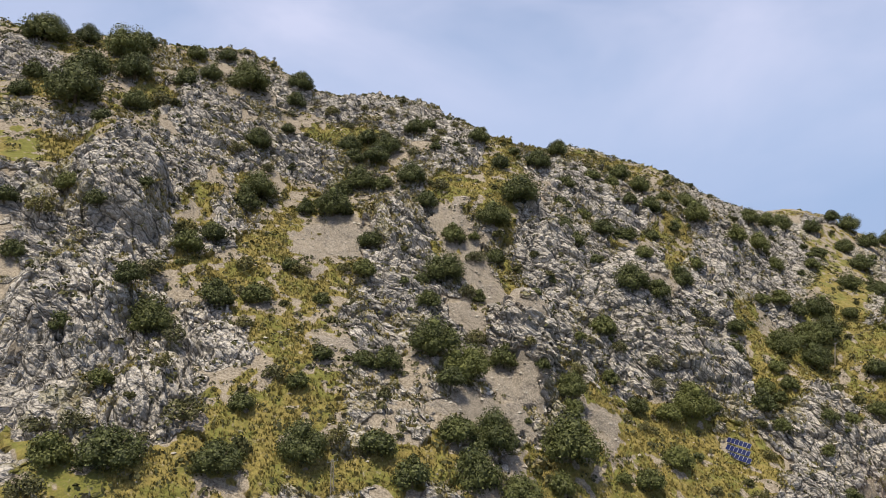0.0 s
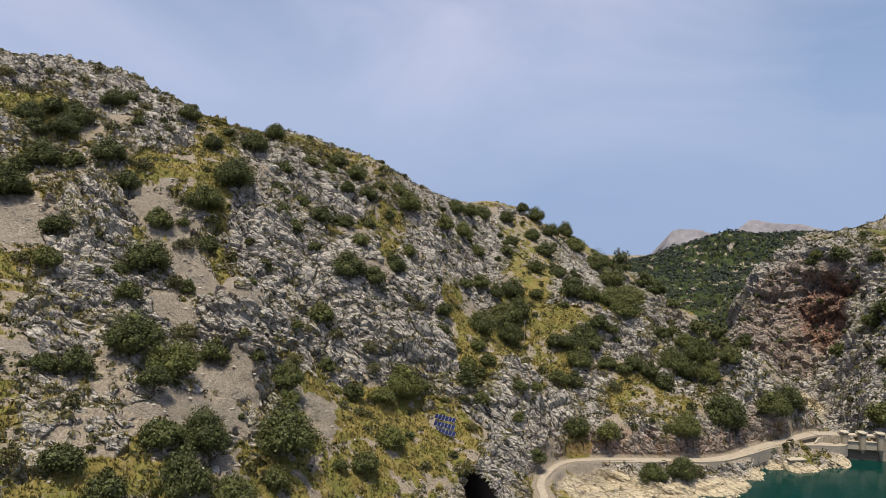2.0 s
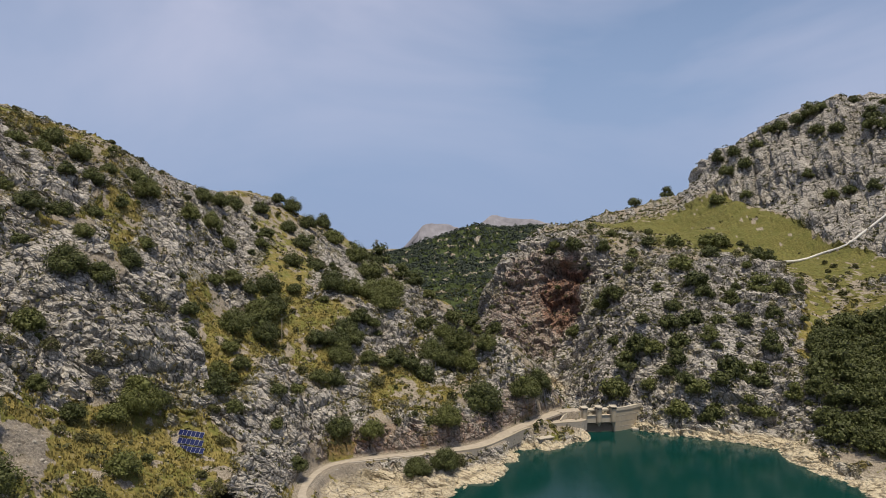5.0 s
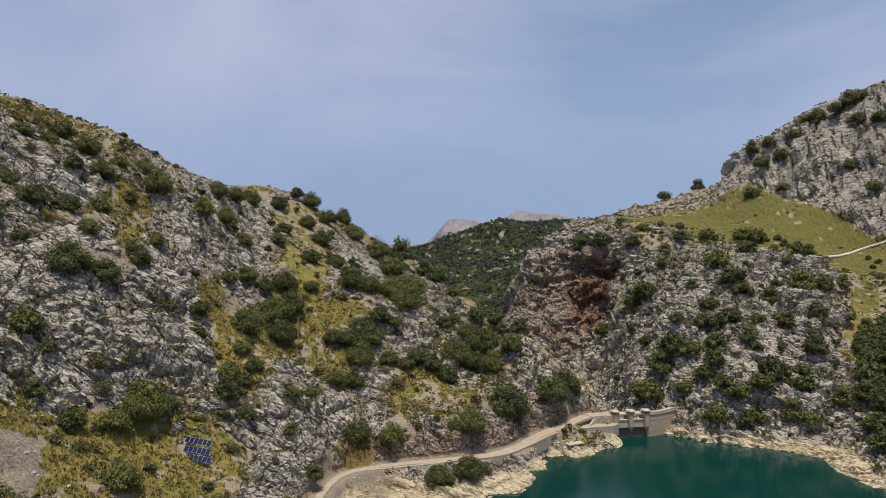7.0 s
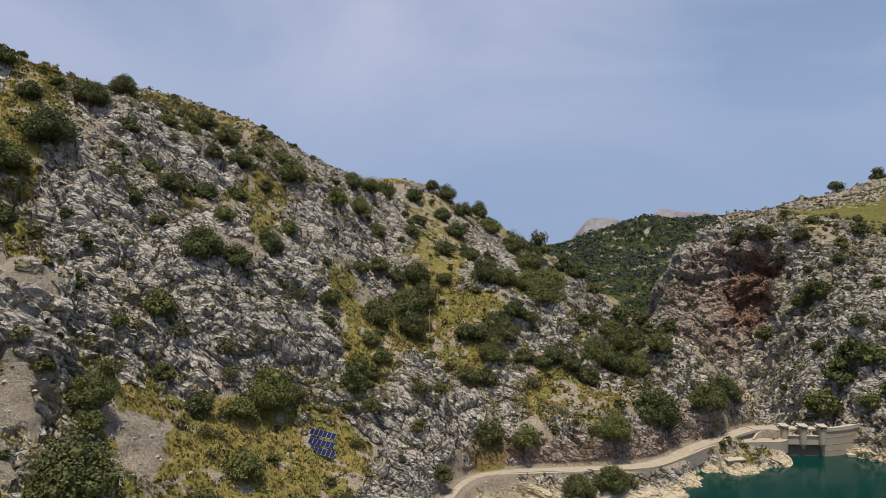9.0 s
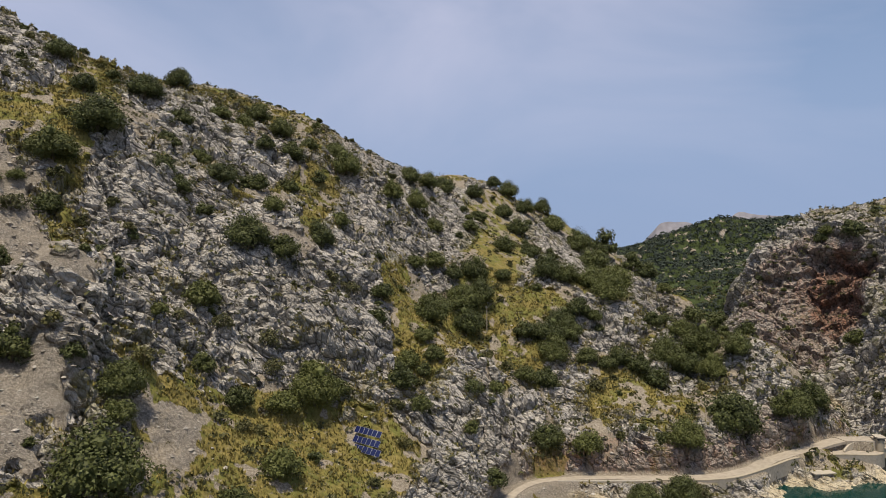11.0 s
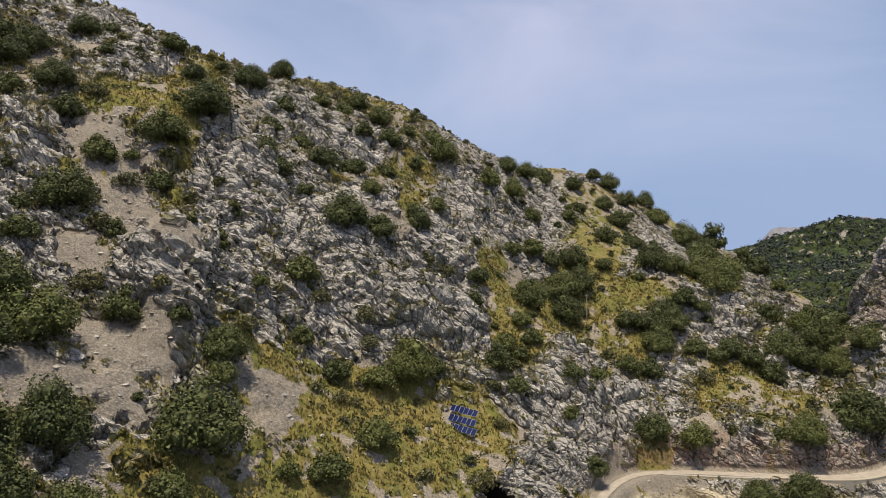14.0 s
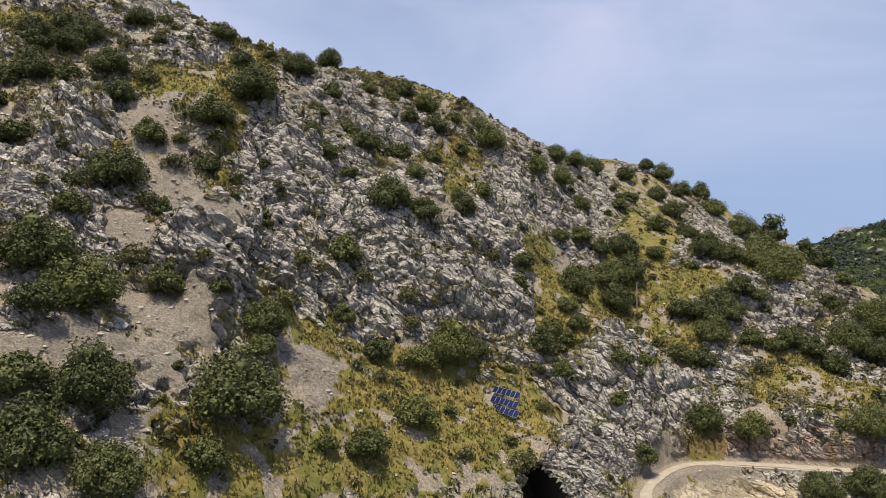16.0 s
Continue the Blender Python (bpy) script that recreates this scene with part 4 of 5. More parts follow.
def crown_mesh(name, seed, lumps, leaves, leaf, mat, flat, open_):
    """A crown one metre across on lumps of foliage: many small leaf clusters over a dark heart."""
    rng = np.random.default_rng(seed)
    c, r = [], []
    for k in range(lumps):
        a = 2 * math.pi * (k * 0.618 + 0.1 * rng.random())
        q = math.sqrt((k + 0.5) / lumps)
        up = rng.random()
        rad = 0.14 + 0.09 * rng.random()
        c.append((math.cos(a) * q * (0.5 - rad * 0.8), math.sin(a) * q * (0.5 - rad * 0.8), rad * 0.7 + (flat - 0.22) * (1 - 0.7 * q * q) * (0.1 + 0.9 * up)))
        r.append(rad)
    c, r = np.array(c), np.array(r)
    which = rng.integers(0, lumps, leaves)
    d = rng.normal(size=(leaves, 3))
    d[:, 2] = d[:, 2] * 0.9 + 0.25
    d /= np.linalg.norm(d, axis=1, keepdims=True)
    p = c[which] + d * (r[which] * (0.62 + 0.52 * rng.random(leaves)))[:, None]
    inside_other = (np.linalg.norm(p[:, None] - c[None], axis=2) < r[None] * 0.58).any(1)
    p, d = p[~inside_other], d[~inside_other]
    nrm = d + rng.normal(size=d.shape) * 0.55
    nrm /= np.linalg.norm(nrm, axis=1, keepdims=True)
    t = np.cross(nrm, rng.normal(size=d.shape))
    t /= np.linalg.norm(t, axis=1, keepdims=True)
    b = np.cross(nrm, t)
    s = (leaf * (0.6 + 0.8 * rng.random(len(p))))[:, None]
    quad = np.stack([p - t * s - b * s * 0.6, p + t * s * 1.1 - b * s * 0.3, p + t * s * 0.1 + b * s * 1.1], 1)
    v = [tuple(x) for x in quad.reshape(-1, 3)]
    f = [(3 * k, 3 * k + 1, 3 * k + 2) for k in range(len(p))]
    if not open_:
        for (x, y, z), q in zip(c, r):
            bm = bmesh.new()
            bmesh.ops.create_icosphere(bm, subdivisions=1, radius=q * 0.5)
            base = len(v)
            v += [(x + w.co.x, y + w.co.y, z + w.co.z) for w in bm.verts]
            f += [tuple(base + w.index for w in face.verts) for face in bm.faces]
            bm.free()
    me_ = bpy.data.meshes.new(name)
    me_.from_pydata(v, [], f)
    me_.materials.append(mat)
    return me_


def trunk_mesh(name, seed, limbs, thick):
    rng = random.Random(seed)
    bm = bmesh.new()
    fork = Vector((rng.uniform(-0.03, 0.03), rng.uniform(-0.03, 0.03), 0.16))
    beam(bm, (0, 0, -0.12), fork, thick, 6, thick * 0.75)
    for k in range(limbs):
        a = 2 * math.pi * (k + rng.random() * 0.5) / limbs
        knee = fork + Vector((math.cos(a) * 0.12, math.sin(a) * 0.12, 0.1))
        beam(bm, fork, knee, thick * 0.6, 5, thick * 0.42)
        beam(bm, knee, knee + Vector((math.cos(a + 0.4) * 0.14, math.sin(a + 0.4) * 0.14, 0.2)), thick * 0.42, 5, thick * 0.15)
    me_ = bpy.data.meshes.new(name)
    bm.to_mesh(me_)
    bm.free()
    me_.materials.append(BARK)
    return me_


BIG_CROWNS = [crown_mesh("crown", 90 + k, 34 + k % 4, 9500, 0.0165, OAK_LEAF, 0.66 + 0.04 * (k % 3), False) for k in range(4)]
OAK_CROWNS = [crown_mesh("crown", 100 + k, 24 + k % 5, 3300, 0.027, OAK_LEAF, 0.62 + 0.05 * (k % 3), False) for k in range(6)]
SMALL_CROWNS = [crown_mesh("crown", 130 + k, 16 + k % 3, 1250, 0.039, OAK_LEAF, 0.66 + 0.06 * (k % 3), False) for k in range(4)]
SHRUB_CROWNS = [crown_mesh("crown", 160 + k, 15 + k % 3, 1150, 0.036, SHRUB_LEAF, 0.6 + 0.08 * (k % 3), True) for k in range(5)]
MINI_CROWNS = [crown_mesh("crown", 180 + k, 11 + k % 3, 400, 0.07, SHRUB_LEAF if k % 2 else OAK_LEAF, 0.62 + 0.07 * (k % 3), k % 2 == 1) for k in range(6)]
OAK_TRUNKS = [trunk_mesh("trunk", 200 + k, 4, 0.075) for k in range(3)]
SHRUB_TRUNKS = [trunk_mesh("trunk", 220 + k, 5, 0.05) for k in range(3)]

# holm oaks and bushes from west to east: x, y, width of the crown
GREEN_A = [(-135, 236, 15.0), (-125, 245, 8.3), (-122, 208, 7.2), (-119, 196, 6.8), (-111, 219, 12.6), (-108, 254, 7.4), (-107, 236, 13.4), (-105, 198, 15.0), (-99, 223, 11.3), (-98, 156, 6.3), (-91, 186, 5.4), (-91, 207, 7.8), (-91, 257, 7.3), (-90, 156, 6.1), (-88, 143, 4.9), (-88, 164, 6.3), (-88, 218, 6.2), (-86, 232, 7.4), (-83, 268, 7.5), (-82, 246, 7.8), (-80, 161, 5.2), (-70, 251, 14.2), (-68, 125, 3.7), (-63, 109, 4.0), (-63, 140, 5.7), (-63, 152, 6.1), (-63, 173, 6.2), (-60, 164, 7.3), (-60, 224, 8.7), (-58, 98, 5.0), (-58, 104, 6.1), (-58, 119, 4.1), (-57, 109, 4.3)]
GREEN_B = [(-57, 137, 9.4), (-57, 173, 6.2), (-55, 197, 6.9), (-55, 267, 9.5), (-54, 204, 10.6), (-54, 257, 6.9), (-53, 238, 5.2), (-50, 106, 9.8), (-48, 149, 7.3), (-47, 166, 4.5), (-43, 117, 6.4), (-41, 145, 3.9), (-41, 155, 6.8), (-41, 258, 5.6), (-40, 204, 5.4), (-35, 110, 7.6), (-35, 123, 4.7), (-35, 172, 5.1), (-32, 204, 10.3), (-32, 237, 8.5), (-31, 217, 5.4), (-29, 230, 6.8), (-28, 162, 4.2), (-27, 131, 4.4), (-26, 219, 9.1), (-26, 241, 6.9), (-25, 178, 3.8), (-24, 140, 4.4), (-23, 116, 7.8), (-22, 231, 8.7), (-20, 177, 6.0), (-20, 191, 7.0), (-19, 219, 6.8)]
GREEN_C = [(-19, 236, 8.3), (-18, 121, 4.3), (-17, 243, 5.2), (-16, 142, 4.9), (-11, 122, 6.8), (-11, 142, 6.1), (-10, 177, 2.8), (-10, 220, 9.0), (-10, 236, 4.9), (-10, 251, 8.0), (-6, 179, 4.0), (-5, 118, 6.6), (-5, 209, 7.0), (-5, 261, 5.6), (-4, 171, 5.9), (-3, 241, 4.2), (-3, 247, 4.4), (-2, 150, 10.8), (-1, 217, 5.1), (-1, 253, 4.5), (0, 184, 9.9), (1, 141, 5.8), (3, 130, 7.2), (3, 199, 7.1), (5, 148, 10.1), (6, 181, 5.4), (6, 239, 4.1), (7, 124, 9.6), (8, 165, 5.5), (9, 195, 5.6), (9, 201, 3.6), (10, 133, 9.1), (12, 139, 3.9)]
GREEN_D = [(12, 250, 7.3), (14, 125, 7.8), (14, 159, 6.6), (15, 197, 6.0), (15, 206, 10.0), (18, 145, 1.8), (19, 161, 2.7), (19, 234, 6.0), (21, 158, 3.5), (21, 170, 2.1), (23, 135, 5.6), (23, 213, 11.2), (24, 187, 5.6), (25, 250, 4.3), (26, 142, 12.6), (26, 181, 3.9), (28, 153, 4.7), (28, 158, 7.6), (29, 195, 2.4), (31, 165, 4.1), (33, 177, 3.2), (33, 247, 9.8), (36, 211, 6.5), (37, 181, 3.5), (38, 145, 3.9), (38, 225, 4.2), (40, 210, 5.7), (42, 176, 4.8), (42, 239, 7.4), (42, 262, 7.6), (43, 187, 7.5), (44, 147, 6.5), (44, 167, 2.5)]
GREEN_E = [(44, 204, 4.2), (46, 184, 4.3), (47, 228, 6.3), (48, 173, 5.5), (51, 222, 8.0), (52, 199, 9.8), (53, 156, 6.8), (53, 250, 6.2), (55, 184, 4.8), (56, 174, 6.7), (57, 224, 3.7), (59, 248, 5.4), (60, 201, 6.7), (60, 225, 6.0), (62, 217, 5.4), (63, 177, 9.5), (63, 181, 4.8), (64, 242, 5.3), (65, 258, 7.5), (68, 179, 5.7), (70, 154, 4.9), (70, 232, 4.7), (71, 254, 7.9), (72, 244, 7.5), (74, 207, 5.7), (75, 219, 8.4), (79, 240, 4.6), (79, 252, 5.6), (80, 210, 5.0), (82, 183, 6.2), (82, 229, 6.5), (83, 203, 5.4), (85, 179, 5.0)]
GREEN_F = [(89, 195, 5.2), (89, 213, 6.0), (90, 250, 9.6), (90, 257, 7.6), (92, 192, 3.9), (95, 230, 4.1), (96, 195, 4.8), (97, 203, 5.0), (98, 181, 3.7), (101, 174, 5.6), (101, 188, 5.5), (104, 215, 10.7), (107, 189, 4.2), (107, 235, 5.3), (107, 256, 6.9), (116, 241, 6.9), (117, 262, 7.9), (118, 163, 5.0), (119, 224, 9.4), (121, 231, 11.7), (121, 239, 5.5), (122, 185, 8.0), (123, 168, 5.7), (124, 285, 8.4), (125, 204, 6.3), (126, 163, 12.1), (126, 164, 15.0), (127, 266, 7.8), (128, 234, 8.9), (130, 180, 6.9), (130, 242, 9.2), (131, 160, 7.6), (133, 204, 7.1)]
GREEN_G = [(133, 291, 7.8), (137, 221, 7.0), (140, 159, 7.9), (141, 212, 9.1), (141, 243, 5.5), (143, 218, 10.3), (143, 273, 6.1), (146, 160, 6.0), (146, 198, 4.7), (147, 307, 9.7), (148, 174, 5.0), (149, 217, 8.7), (150, 208, 6.5), (150, 222, 8.5), (150, 236, 3.6), (152, 171, 8.6), (154, 204, 5.6), (155, 267, 8.6), (156, 222, 7.3), (157, 241, 10.9), (159, 205, 6.6), (160, 219, 4.9), (160, 299, 7.4), (162, 200, 6.6), (162, 237, 7.8), (165, 196, 6.9), (168, 271, 7.7), (169, 225, 10.9), (170, 234, 11.7), (170, 322, 8.0), (171, 174, 13.6), (174, 203, 10.7), (179, 200, 9.4)]
GREEN_H = [(179, 300, 10.0), (180, 313, 7.9), (181, 191, 7.7), (182, 219, 5.9), (186, 201, 11.4), (186, 210, 7.6), (186, 337, 6.7), (188, 189, 7.8), (190, 174, 10.8), (192, 254, 13.9), (192, 333, 9.6), (195, 322, 8.3), (199, 174, 9.3), (212, 323, 12.0), (215, 339, 9.0), (216, 299, 13.8), (220, 314, 13.2), (234, 165, 13.8), (235, 140, 11.0), (237, 319, 15.0), (239, 131, 8.8), (239, 154, 9.1), (241, 130, 11.1), (241, 165, 11.7), (242, 136, 11.1), (242, 141, 9.0), (243, 149, 9.1), (246, 147, 9.1), (246, 163, 11.7), (247, 131, 9.9), (247, 158, 10.3), (248, 121, 8.9), (249, 116, 8.9)]
GREEN_I = [(249, 289, 10.9), (250, 278, 14.0), (251, 317, 11.8), (252, 179, 7.4), (253, 150, 11.7), (253, 165, 7.2), (253, 309, 13.9), (254, 130, 13.7), (255, 126, 8.2), (257, 121, 9.1), (258, 110, 8.1), (258, 207, 9.6), (259, 157, 12.0), (259, 302, 8.8), (260, 142, 9.4), (262, 276, 14.0), (263, 124, 8.4), (264, 287, 12.4), (266, 220, 8.3), (267, 152, 12.2), (269, 162, 8.9), (270, 265, 10.9), (270, 275, 8.0), (271, 144, 8.8), (271, 281, 12.4), (273, 266, 12.1), (275, 125, 10.6), (276, 194, 13.4), (276, 201, 10.8), (278, 138, 9.9), (278, 174, 6.2), (283, 156, 10.2), (287, 162, 13.0)]
GREEN_J = [(288, 194, 8.2), (291, 148, 9.3), (294, 133, 9.2), (294, 173, 14.0), (295, 141, 10.4), (296, 198, 7.3), (299, 234, 14.0), (304, 125, 5.2), (311, 223, 6.1), (313, 146, 14.0), (313, 262, 8.4), (316, 261, 7.8), (318, 249, 12.8), (321, 232, 9.4), (327, 143, 11.3), (332, 160, 5.8), (335, 214, 9.4), (339, 140, 7.0), (339, 239, 7.2), (344, 184, 12.4), (359, 212, 11.9), (374, 278, 5.9), (377, 252, 5.8), (381, 177, 13.4), (397, 213, 14.0), (398, 177, 9.0), (400, 206, 14.0), (405, 256, 7.6), (413, 200, 5.8), (456, 143, 11.4), (456, 166, 11.6), (459, 158, 11.6), (461, 238, 14.0)]
GREEN_K = [(472, 185, 9.7), (476, 225, 12.6), (479, 239, 14.0), (486, 230, 14.0), (489, 144, 14.0), (490, 154, 14.0), (492, 174, 14.0), (493, 241, 13.2), (496, 256, 11.6), (497, 189, 14.0), (498, 228, 13.2), (500, 326, 14.0), (505, 159, 14.0), (505, 215, 14.0), (506, 223, 13.3), (508, 205, 13.3), (510, 198, 13.3), (512, 192, 13.3), (515, 155, 8.7), (523, 174, 8.0), (534, 317, 14.0)]

rng_green = random.Random(5)
GREEN = GREEN_A + GREEN_B + GREEN_C + GREEN_D + GREEN_E + GREEN_F + GREEN_G + GREEN_H + GREEN_I + GREEN_J + GREEN_K


def plant(x, y, z, size, shrub, k):
    turn = rng_green.uniform(0, 360)
    tall = rng_green.uniform(0.88, 1.12)
    kind = "shrub" if shrub else "oak_tree" if size > 5.2 else "bush"
    thing = new(kind)
    if shrub:
        tagged(thing, "grey-green open shrub growing among the rocks", "shrub", "shrubs on the slopes")
        crown, trunk = MINI_CROWNS[k % 6] if size < 3.4 else SHRUB_CROWNS[k % 5], SHRUB_TRUNKS[k % 3]
    else:
        crown = SMALL_CROWNS[k % 4] if x > 228 else BIG_CROWNS[k % 4] if size > 8.5 else OAK_CROWNS[k % 6] if size > 5.2 else SMALL_CROWNS[k % 4] if size > 3.4 else MINI_CROWNS[k % 6]
        trunk = OAK_TRUNKS[k % 3]
        tagged(thing, "large dark green rounded holm oak on the hillside" if size > 9 else "dark green rounded holm oak on the hillside" if size > 5.2 else "small dark green rounded bush on the rocks", "tree" if size > 5.2 else "bush", "holm oaks on the slopes" if size > 5.2 else "bushes on the slopes")
    thing.matrix_basis = pose(x, y, z - 0.02 * size, 0, 0, turn) @ Matrix.Diagonal((size, size, size * tall, 1))
    shared("trunk", trunk, thing)
    shared("crown", crown, thing)


def plant_all():
    spots = []
    for x, y, size in GREEN:
        open_share = 0.0 if x > 400 else 0.3 if x > 20 else 0.4
        spots.append((x, y, size * (0.8 if x > 400 else 0.82 if x > 232 else 1.04), rng_green.random() < open_share and size < 6.5))
    # low shrubs between them, where the slope is not bare scree
    while len(spots) < 895:
        a, r = radians(rng_green.uniform(-34, 72)), math.sqrt(rng_green.uniform(105 ** 2, 430 ** 2))
        x, y = 12 + r * math.sin(a), 18 + r * math.cos(a)
        if inside(np.array([x]), np.array([y]), SCREE)[0] < 0.4 and path_distance(np.array([x]), np.array([y]), ROAD_LINE)[0][0] > 4 and math.hypot(x - 71.5, y - 169) > 7:
            spots.append((x, y, 1.5 + 3.3 * rng_green.random() ** 1.6, rng_green.random() < 0.5))
    places = land(np.array([float(s[0]) for s in spots]), np.array([float(s[1]) for s in spots]))[0]
    for k, (p, s) in enumerate(zip(places, spots)):
        if p[2] > 2.5:
            plant(p[0], p[1], p[2], s[2] * 1.08, s[3], k)


plant_all()


# ---- uncountable cover: grass tufts, undergrowth, stones, far woods ----
def scattered(count, seed, near, far, az0, az1):
    rng = np.random.default_rng(seed)
    r = np.sqrt(rng.uniform(near ** 2, far ** 2, count))
    a = np.radians(rng.uniform(az0, az1, count))
    x, y = 12 + r * np.sin(a), 18 + r * np.cos(a)
    place, cover = land(x, y)
    clear = (path_distance(x, y, ROAD_LINE)[0] > 2.6) & (np.hypot(place[:, 0] - TUNNEL[0], place[:, 1] - TUNNEL[1] - 2) > 6.5)
    return rng, place, cover, clear


def joined(name, verts, faces, mat, label, category):
    me_ = bpy.data.meshes.new(name)
    me_.vertices.add(len(verts))
    me_.vertices.foreach_set("co", verts.astype(np.float32).ravel())
    k = faces.shape[1]
    me_.loops.add(faces.size)
    me_.loops.foreach_set("vertex_index", faces.ravel())
    me_.polygons.add(len(faces))
    me_.polygons.foreach_set("loop_start", np.arange(0, faces.size, k))
    me_.update(calc_edges=True)
    me_.shade_flat()
    me_.materials.append(mat)
    return tagged(new(name, me_), label, category, kind="stuff")


def island_material(name, dark, light, rough=0.9):
    m, n, l, b = material(name)
    geo = n.new("ShaderNodeNewGeometry")
    mix = n.new("ShaderNodeMixRGB")
    mix.inputs["Color1"].default_value = (*dark, 1)
    mix.inputs["Color2"].default_value = (*light, 1)
    l.new(geo.outputs["Random Per Island"], mix.inputs["Fac"])
    l.new(mix.outputs["Color"], b.inputs["Base Color"])
    b.inputs["Roughness"].default_value = rough
    b.inputs["Specular IOR Level"].default_value = 0.15
    return m


def grass_tufts():
    rng, p, cover, clear = scattered(170000, 11, 95, 265, -36, 60)
    keep = (cover["grass"] > 0.35) & clear & (p[:, 2] > 3)
    p = p[keep][:62000]
    n_blade = 4
    size = rng.uniform(0.28, 0.85, len(p))
    a = rng.uniform(0, 2 * np.pi, (len(p), n_blade))
    lean = rng.uniform(0.1, 0.75, (len(p), n_blade))
    s = size[:, None]
    root = p[:, None, :] + np.stack([np.cos(a) * s * 0.25, np.sin(a) * s * 0.25, -0.1 + 0 * a], -1)
    side = np.stack([-np.sin(a), np.cos(a), 0 * a], -1) * s[..., None] * 0.22
    tip = root + np.stack([np.cos(a) * lean * s, np.sin(a) * lean * s, s * (1.15 - 0.5 * lean)], -1)
    v = np.stack([root - side, root + side, tip], 2).reshape(-1, 3)
    f = np.arange(len(v)).reshape(-1, 3)
    joined("grass", v, f, island_material("dry_grass", (0.145, 0.132, 0.04), (0.35, 0.285, 0.1)), "tufts of dry yellow-green grass on the slopes", "grass")


def undergrowth(seed, near, far, az0, az1, most, small, large):
    rng, p, cover, clear = scattered(4 * most, seed, near, far, az0, az1)
    keep = clear & (p[:, 2] > 3.5) & (cover["scree"] < 0.5) & (rng.random(len(p)) < 0.8 - 0.75 * cover["grass"] * (p[:, 0] > 230) - 0.3 * cover["grass"])
    p = p[keep][:most]
    k = 9
    size = rng.uniform(small, large, len(p)) ** 1.2
    d = rng.normal(size=(len(p), k, 3))
    d[..., 2] = np.abs(d[..., 2])
    d /= np.linalg.norm(d, axis=-1, keepdims=True)
    c = p[:, None] + d * size[:, None, None] * np.array([1, 1, 0.8])
    t = np.cross(d, rng.normal(size=d.shape))
    t /= np.linalg.norm(t, axis=-1, keepdims=True)
    b = np.cross(d, t)
    s = size[:, None, None] * 0.42
    v = np.stack([c - t * s, c + b * s * 0.8, c + t * s, c - b * s * 0.7], 2).reshape(-1, 3)
    f = np.arange(len(v)).reshape(-1, 4)
    joined("undergrowth", v, f, island_material("scrub_leaves", (0.032, 0.036, 0.016), (0.10, 0.095, 0.042)), "low dark scrub between the rocks", "scrub")


def low_shrubs():
    rng, p, cover, clear = scattered(6000, 19, 100, 440, -36, 74)
    keep = clear & (p[:, 2] > 4) & (cover["scree"] < 0.4) & (np.hypot(p[:, 0] - 71.5, p[:, 1] - 169) > 7)
    p = p[keep][:450]
    verts, tris, base = [], [], 0
    for k, q in enumerate(p):
        src = MINI_CROWNS[k % 6]
        v = np.zeros(len(src.vertices) * 3)
        src.vertices.foreach_get("co", v)
        f = np.zeros(len(src.polygons) * 3, dtype=np.int32)
        src.polygons.foreach_get("vertices", f)
        a, s = rng.uniform(0, 6.28), 1.3 + 2.9 * rng.random() ** 1.5
        v = v.reshape(-1, 3) * s
        verts.append(np.stack([v[:, 0] * math.cos(a) - v[:, 1] * math.sin(a), v[:, 0] * math.sin(a) + v[:, 1] * math.cos(a), v[:, 2] - 0.1 * s], -1) + q)
        tris.append(f.reshape(-1, 3) + base)
        base += len(v)
    joined("low_shrubs", np.concatenate(verts), np.concatenate(tris), island_material("low_shrub_leaves", (0.03, 0.034, 0.014), (0.11, 0.108, 0.044)), "low dark shrubs scattered over the rocky slopes", "shrubs")


def shore_wood():
    # crowns that touch, on the bank above the far shore
    rng = np.random.default_rng(23)
    k = np.arange(125)
    a, q = 2 * math.pi * k * 0.618, np.sqrt((k + 0.5) / 125)
    u, v = q * 24 * np.cos(a), q * 52 * np.sin(a)
    c, s = math.cos(radians(-70)), math.sin(radians(-70))
    p = land(283 + u * c - v * s + rng.uniform(-2, 2, 125), 90 + u * s + v * c + rng.uniform(-2, 2, 125))[0]
    verts, tris, base = [], [], 0
    for i, spot in enumerate(p[p[:, 2] > 2.5]):
        size, turn = rng.uniform(5.2, 12.0), rng.uniform(0, 6.28)
        for src in (OAK_TRUNKS[i % 3], SMALL_CROWNS[i % 4]):
            src.calc_loop_triangles()
            w = np.zeros(len(src.vertices) * 3)
            src.vertices.foreach_get("co", w)
            f = np.zeros(len(src.loop_triangles) * 3, dtype=np.int32)
            src.loop_triangles.foreach_get("vertices", f)
            w = w.reshape(-1, 3) * size
            verts.append(np.stack([w[:, 0] * math.cos(turn) - w[:, 1] * math.sin(turn), w[:, 0] * math.sin(turn) + w[:, 1] * math.cos(turn), w[:, 2] - 0.02 * size], -1) + spot)
            tris.append(f.reshape(-1, 3) + base)
            base += len(w)
    joined("shore_wood", np.concatenate(verts), np.concatenate(tris), OAK_LEAF, "dense dark holm oak wood above the lake shore", "wood")


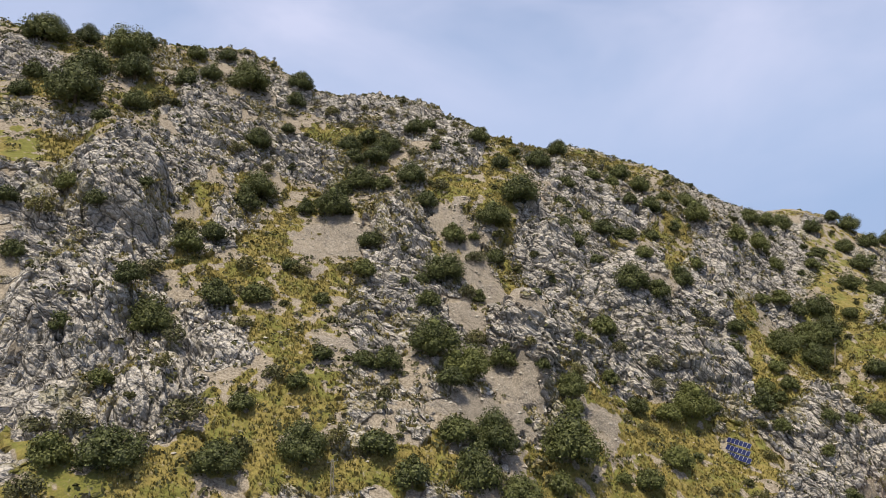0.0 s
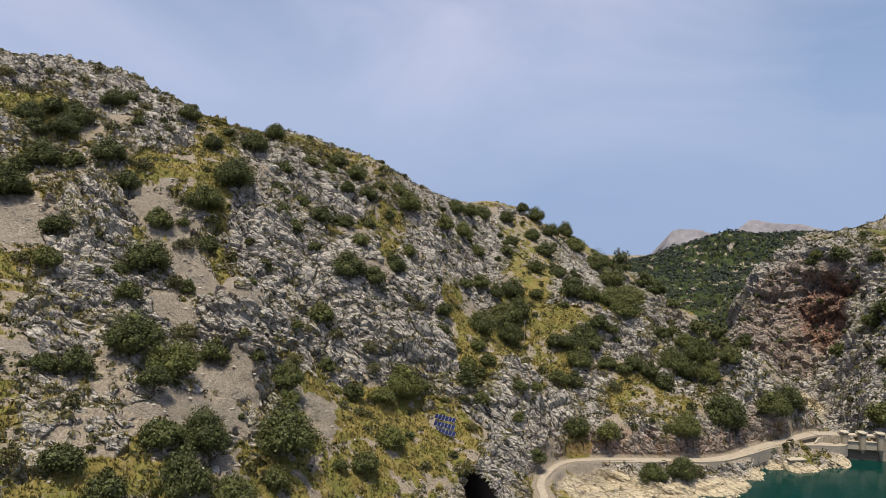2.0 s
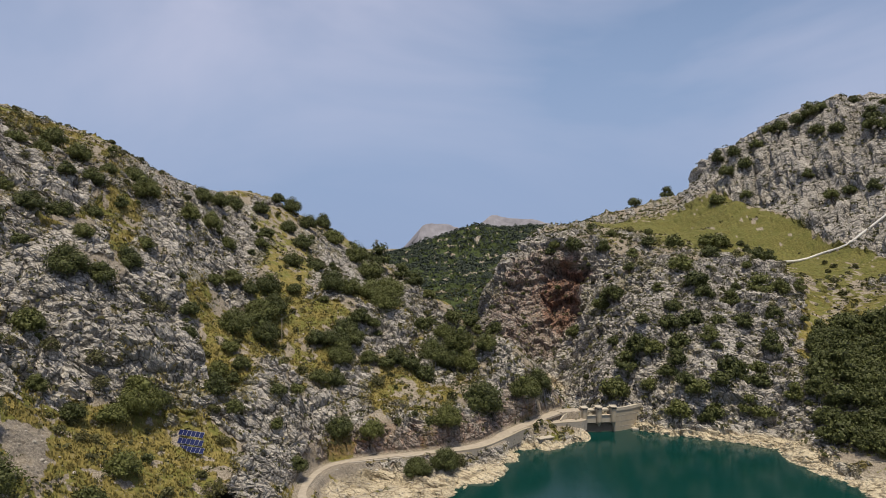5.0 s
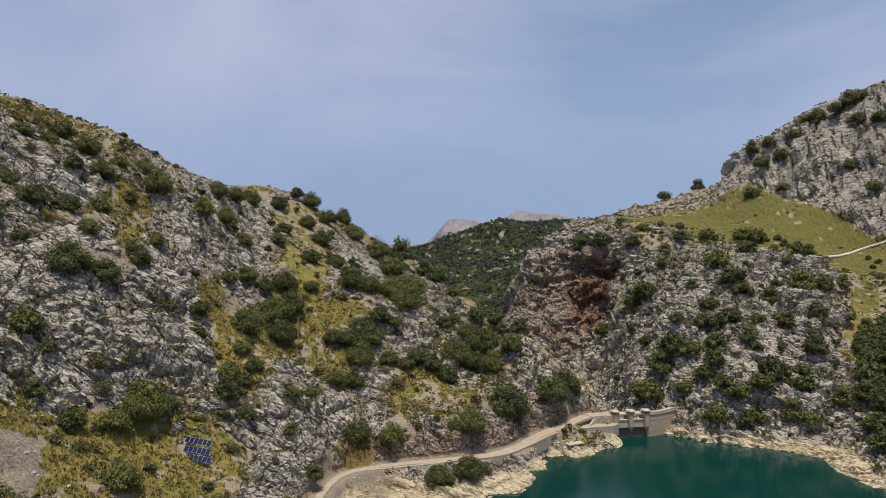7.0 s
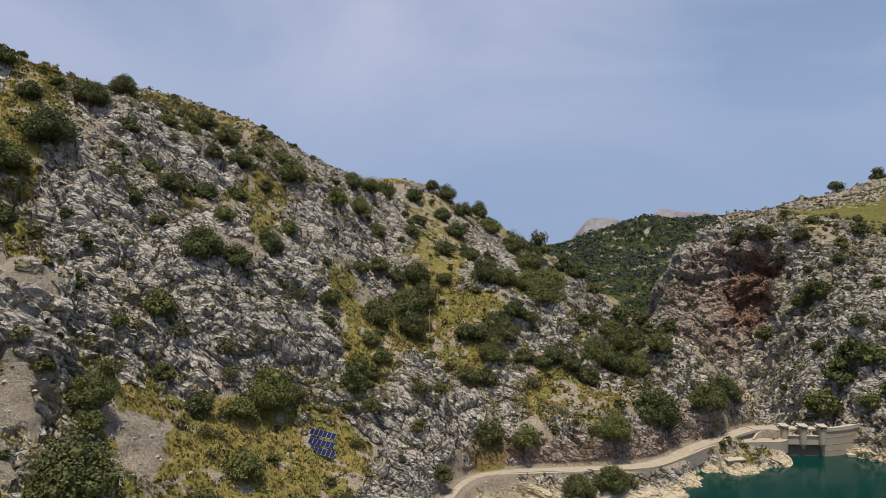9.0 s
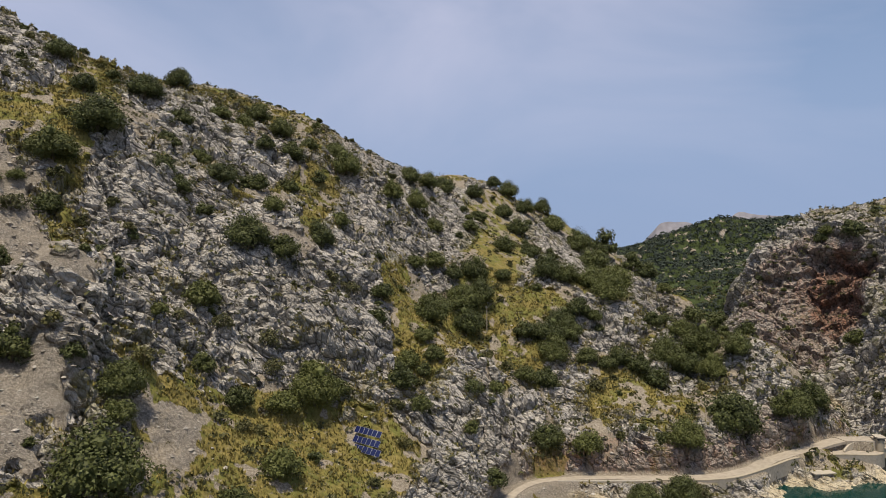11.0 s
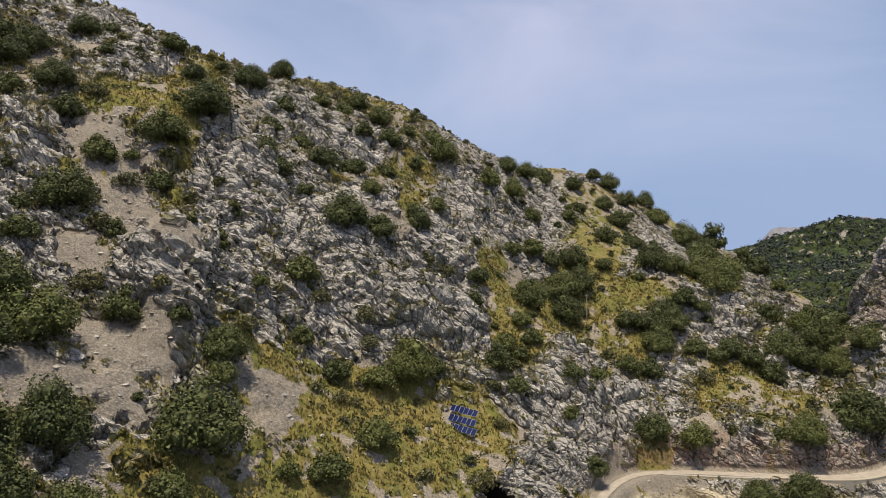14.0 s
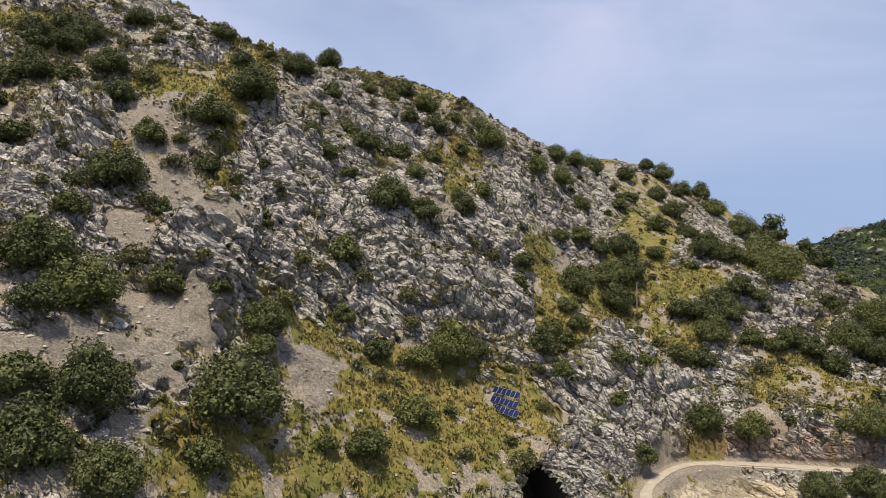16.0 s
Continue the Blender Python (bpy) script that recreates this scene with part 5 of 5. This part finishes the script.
def stones():
    rng, p, cover, clear = scattered(60000, 13, 100, 330, -36, 70)
    keep = clear & (p[:, 2] > 0.5) & (rng.random(len(p)) < cover["scree"] * 0.9 + cover["shore"] * 0.04 + 0.10)
    p = p[keep][:14000]
    base = np.array([(1, 0, 0), (-0.9, 0.2, 0), (0.1, 1, 0.1), (0, -0.9, 0), (0.3, 0.2, 0.5), (0, 0, -0.6)])
    tri = np.array([(0, 2, 4), (2, 1, 4), (1, 3, 4), (3, 0, 4), (2, 0, 5), (1, 2, 5), (3, 1, 5), (0, 3, 5)])
    size = 0.12 + 0.55 * rng.random(len(p)) ** 4
    v = base[None] * (0.7 + 0.6 * rng.random((len(p), 6, 1))) * size[:, None, None]
    a = rng.uniform(0, 2 * np.pi, len(p))[:, None]
    x, y = v[..., 0] * np.cos(a) - v[..., 1] * np.sin(a), v[..., 0] * np.sin(a) + v[..., 1] * np.cos(a)
    v = np.stack([x, y, v[..., 2]], -1) + p[:, None]
    f = (tri[None] + 6 * np.arange(len(p))[:, None, None]).reshape(-1, 3)
    joined("stones", v.reshape(-1, 3), f, island_material("loose_stones", (0.20, 0.18, 0.155), (0.48, 0.445, 0.395)), "loose pale limestone rubble on the scree", "stones")


def far_woods():
    rng, p, cover, clear = scattered(26000, 14, 430, 1000, 20, 62)
    keep = rng.random(len(p)) < cover["wood"] * 0.9
    p = p[keep][:6500]
    k = 13
    size = rng.uniform(1.6, 3.6, len(p)) * np.clip(np.hypot(p[:, 0], p[:, 1]) / 800, 0.5, 1.0)
    d = rng.normal(size=(len(p), k, 3))
    d[..., 2] = np.abs(d[..., 2])
    d /= np.linalg.norm(d, axis=-1, keepdims=True)
    c = p[:, None] + d * size[:, None, None] * (0.75 + 0.35 * rng.random((len(p), k, 1))) * np.array([1, 1, 1.1])
    t = np.cross(d, rng.normal(size=d.shape))
    t /= np.linalg.norm(t, axis=-1, keepdims=True)
    b = np.cross(d, t)
    s = size[:, None, None] * 0.42
    v = np.stack([c - t * s, c + b * s * 0.8, c + t * s, c - b * s * 0.7], 2).reshape(-1, 3)
    f = np.arange(len(v)).reshape(-1, 4)
    # leaf colours are bluish and close together to carry the distant haze
    joined("far_woods", v, f, island_material("hazy_far_leaves", (0.03, 0.041, 0.034), (0.06, 0.073, 0.057)), "dense dark green woods on the distant hillside", "woods")


grass_tufts()
undergrowth(12, 100, 330, -38, 62, 14000, 0.25, 1.15)
undergrowth(15, 230, 560, 38, 80, 9000, 0.5, 1.6)
low_shrubs()
shore_wood()
stones()
far_woods()


# ---- distant mountains ----
def build_mountain(name, crest, slope, mat, label, seed):
    line = curve_through(crest, 25.0)
    rows = []
    offs = np.concatenate([-np.linspace(1, 0, 26)[:-1] ** 1.4 * 900, np.linspace(0, 1, 8) * 900])
    for k, q in enumerate(line):
        q0, q1 = line[max(k - 3, 0)], line[min(k + 3, len(line) - 1)]
        along = Vector((q1[0] - q0[0], q1[1] - q0[1], 0)).normalized()
        side = Vector((-along.y, along.x, 0))
        rows.append([(q[0] + side.x * o, q[1] + side.y * o, q[2] - abs(o) * slope * (1.7 if abs(o) < 60 else 1.0) - (0 if abs(o) < 60 else 42 * slope)) for o in offs])
    v = np.array(rows)
    x, y, z = v[..., 0], v[..., 1], v[..., 2]
    v[..., 2] += 9 * fbm(x / 70, y / 70, z / 60, 4, seed) - 14 * np.abs(fbm(x / 120, y / 120, 0 * z, 3, seed + 9)) * (np.abs(offs)[None] > 20)
    na, no = x.shape
    i = np.arange(na * no).reshape(na, no)
    f = np.stack([i[:-1, :-1], i[1:, :-1], i[1:, 1:], i[:-1, 1:]], -1).reshape(-1, 4)
    me_ = bpy.data.meshes.new(name)
    me_.from_pydata([tuple(q) for q in v.reshape(-1, 3)], [], [tuple(int(w) for w in q) for q in f])
    me_.materials.append(mat)
    tagged(new(name, me_), label, "mountain", kind="structure")


# bare rock with the bluish haze of distance mixed into its colour
MOUNTAIN = plain("hazy_far_rock", (0.215, 0.21, 0.235), 0.95, 0, 0.45, 0.025)
build_mountain("backdrop_mesa", [(2050, 2560, -80), (2111, 2548, 15), (2138, 2526, 75), (2186, 2542, 148), (2290, 2525, 153), (2369, 2520, 135), (2464, 2498, 95), (2600, 2440, 60)], 0.55, MOUNTAIN, "bare flat-topped rocky mountain in the distance", 301)
build_mountain("backdrop_peak", [(2700, 2900, 100), (2839, 2831, 158), (2974, 2835, 226), (3045, 2758, 205), (3065, 2583, 192), (3174, 2448, 134), (3300, 2300, 90)], 0.5, MOUNTAIN, "bare grey mountain top far behind the hills", 331)
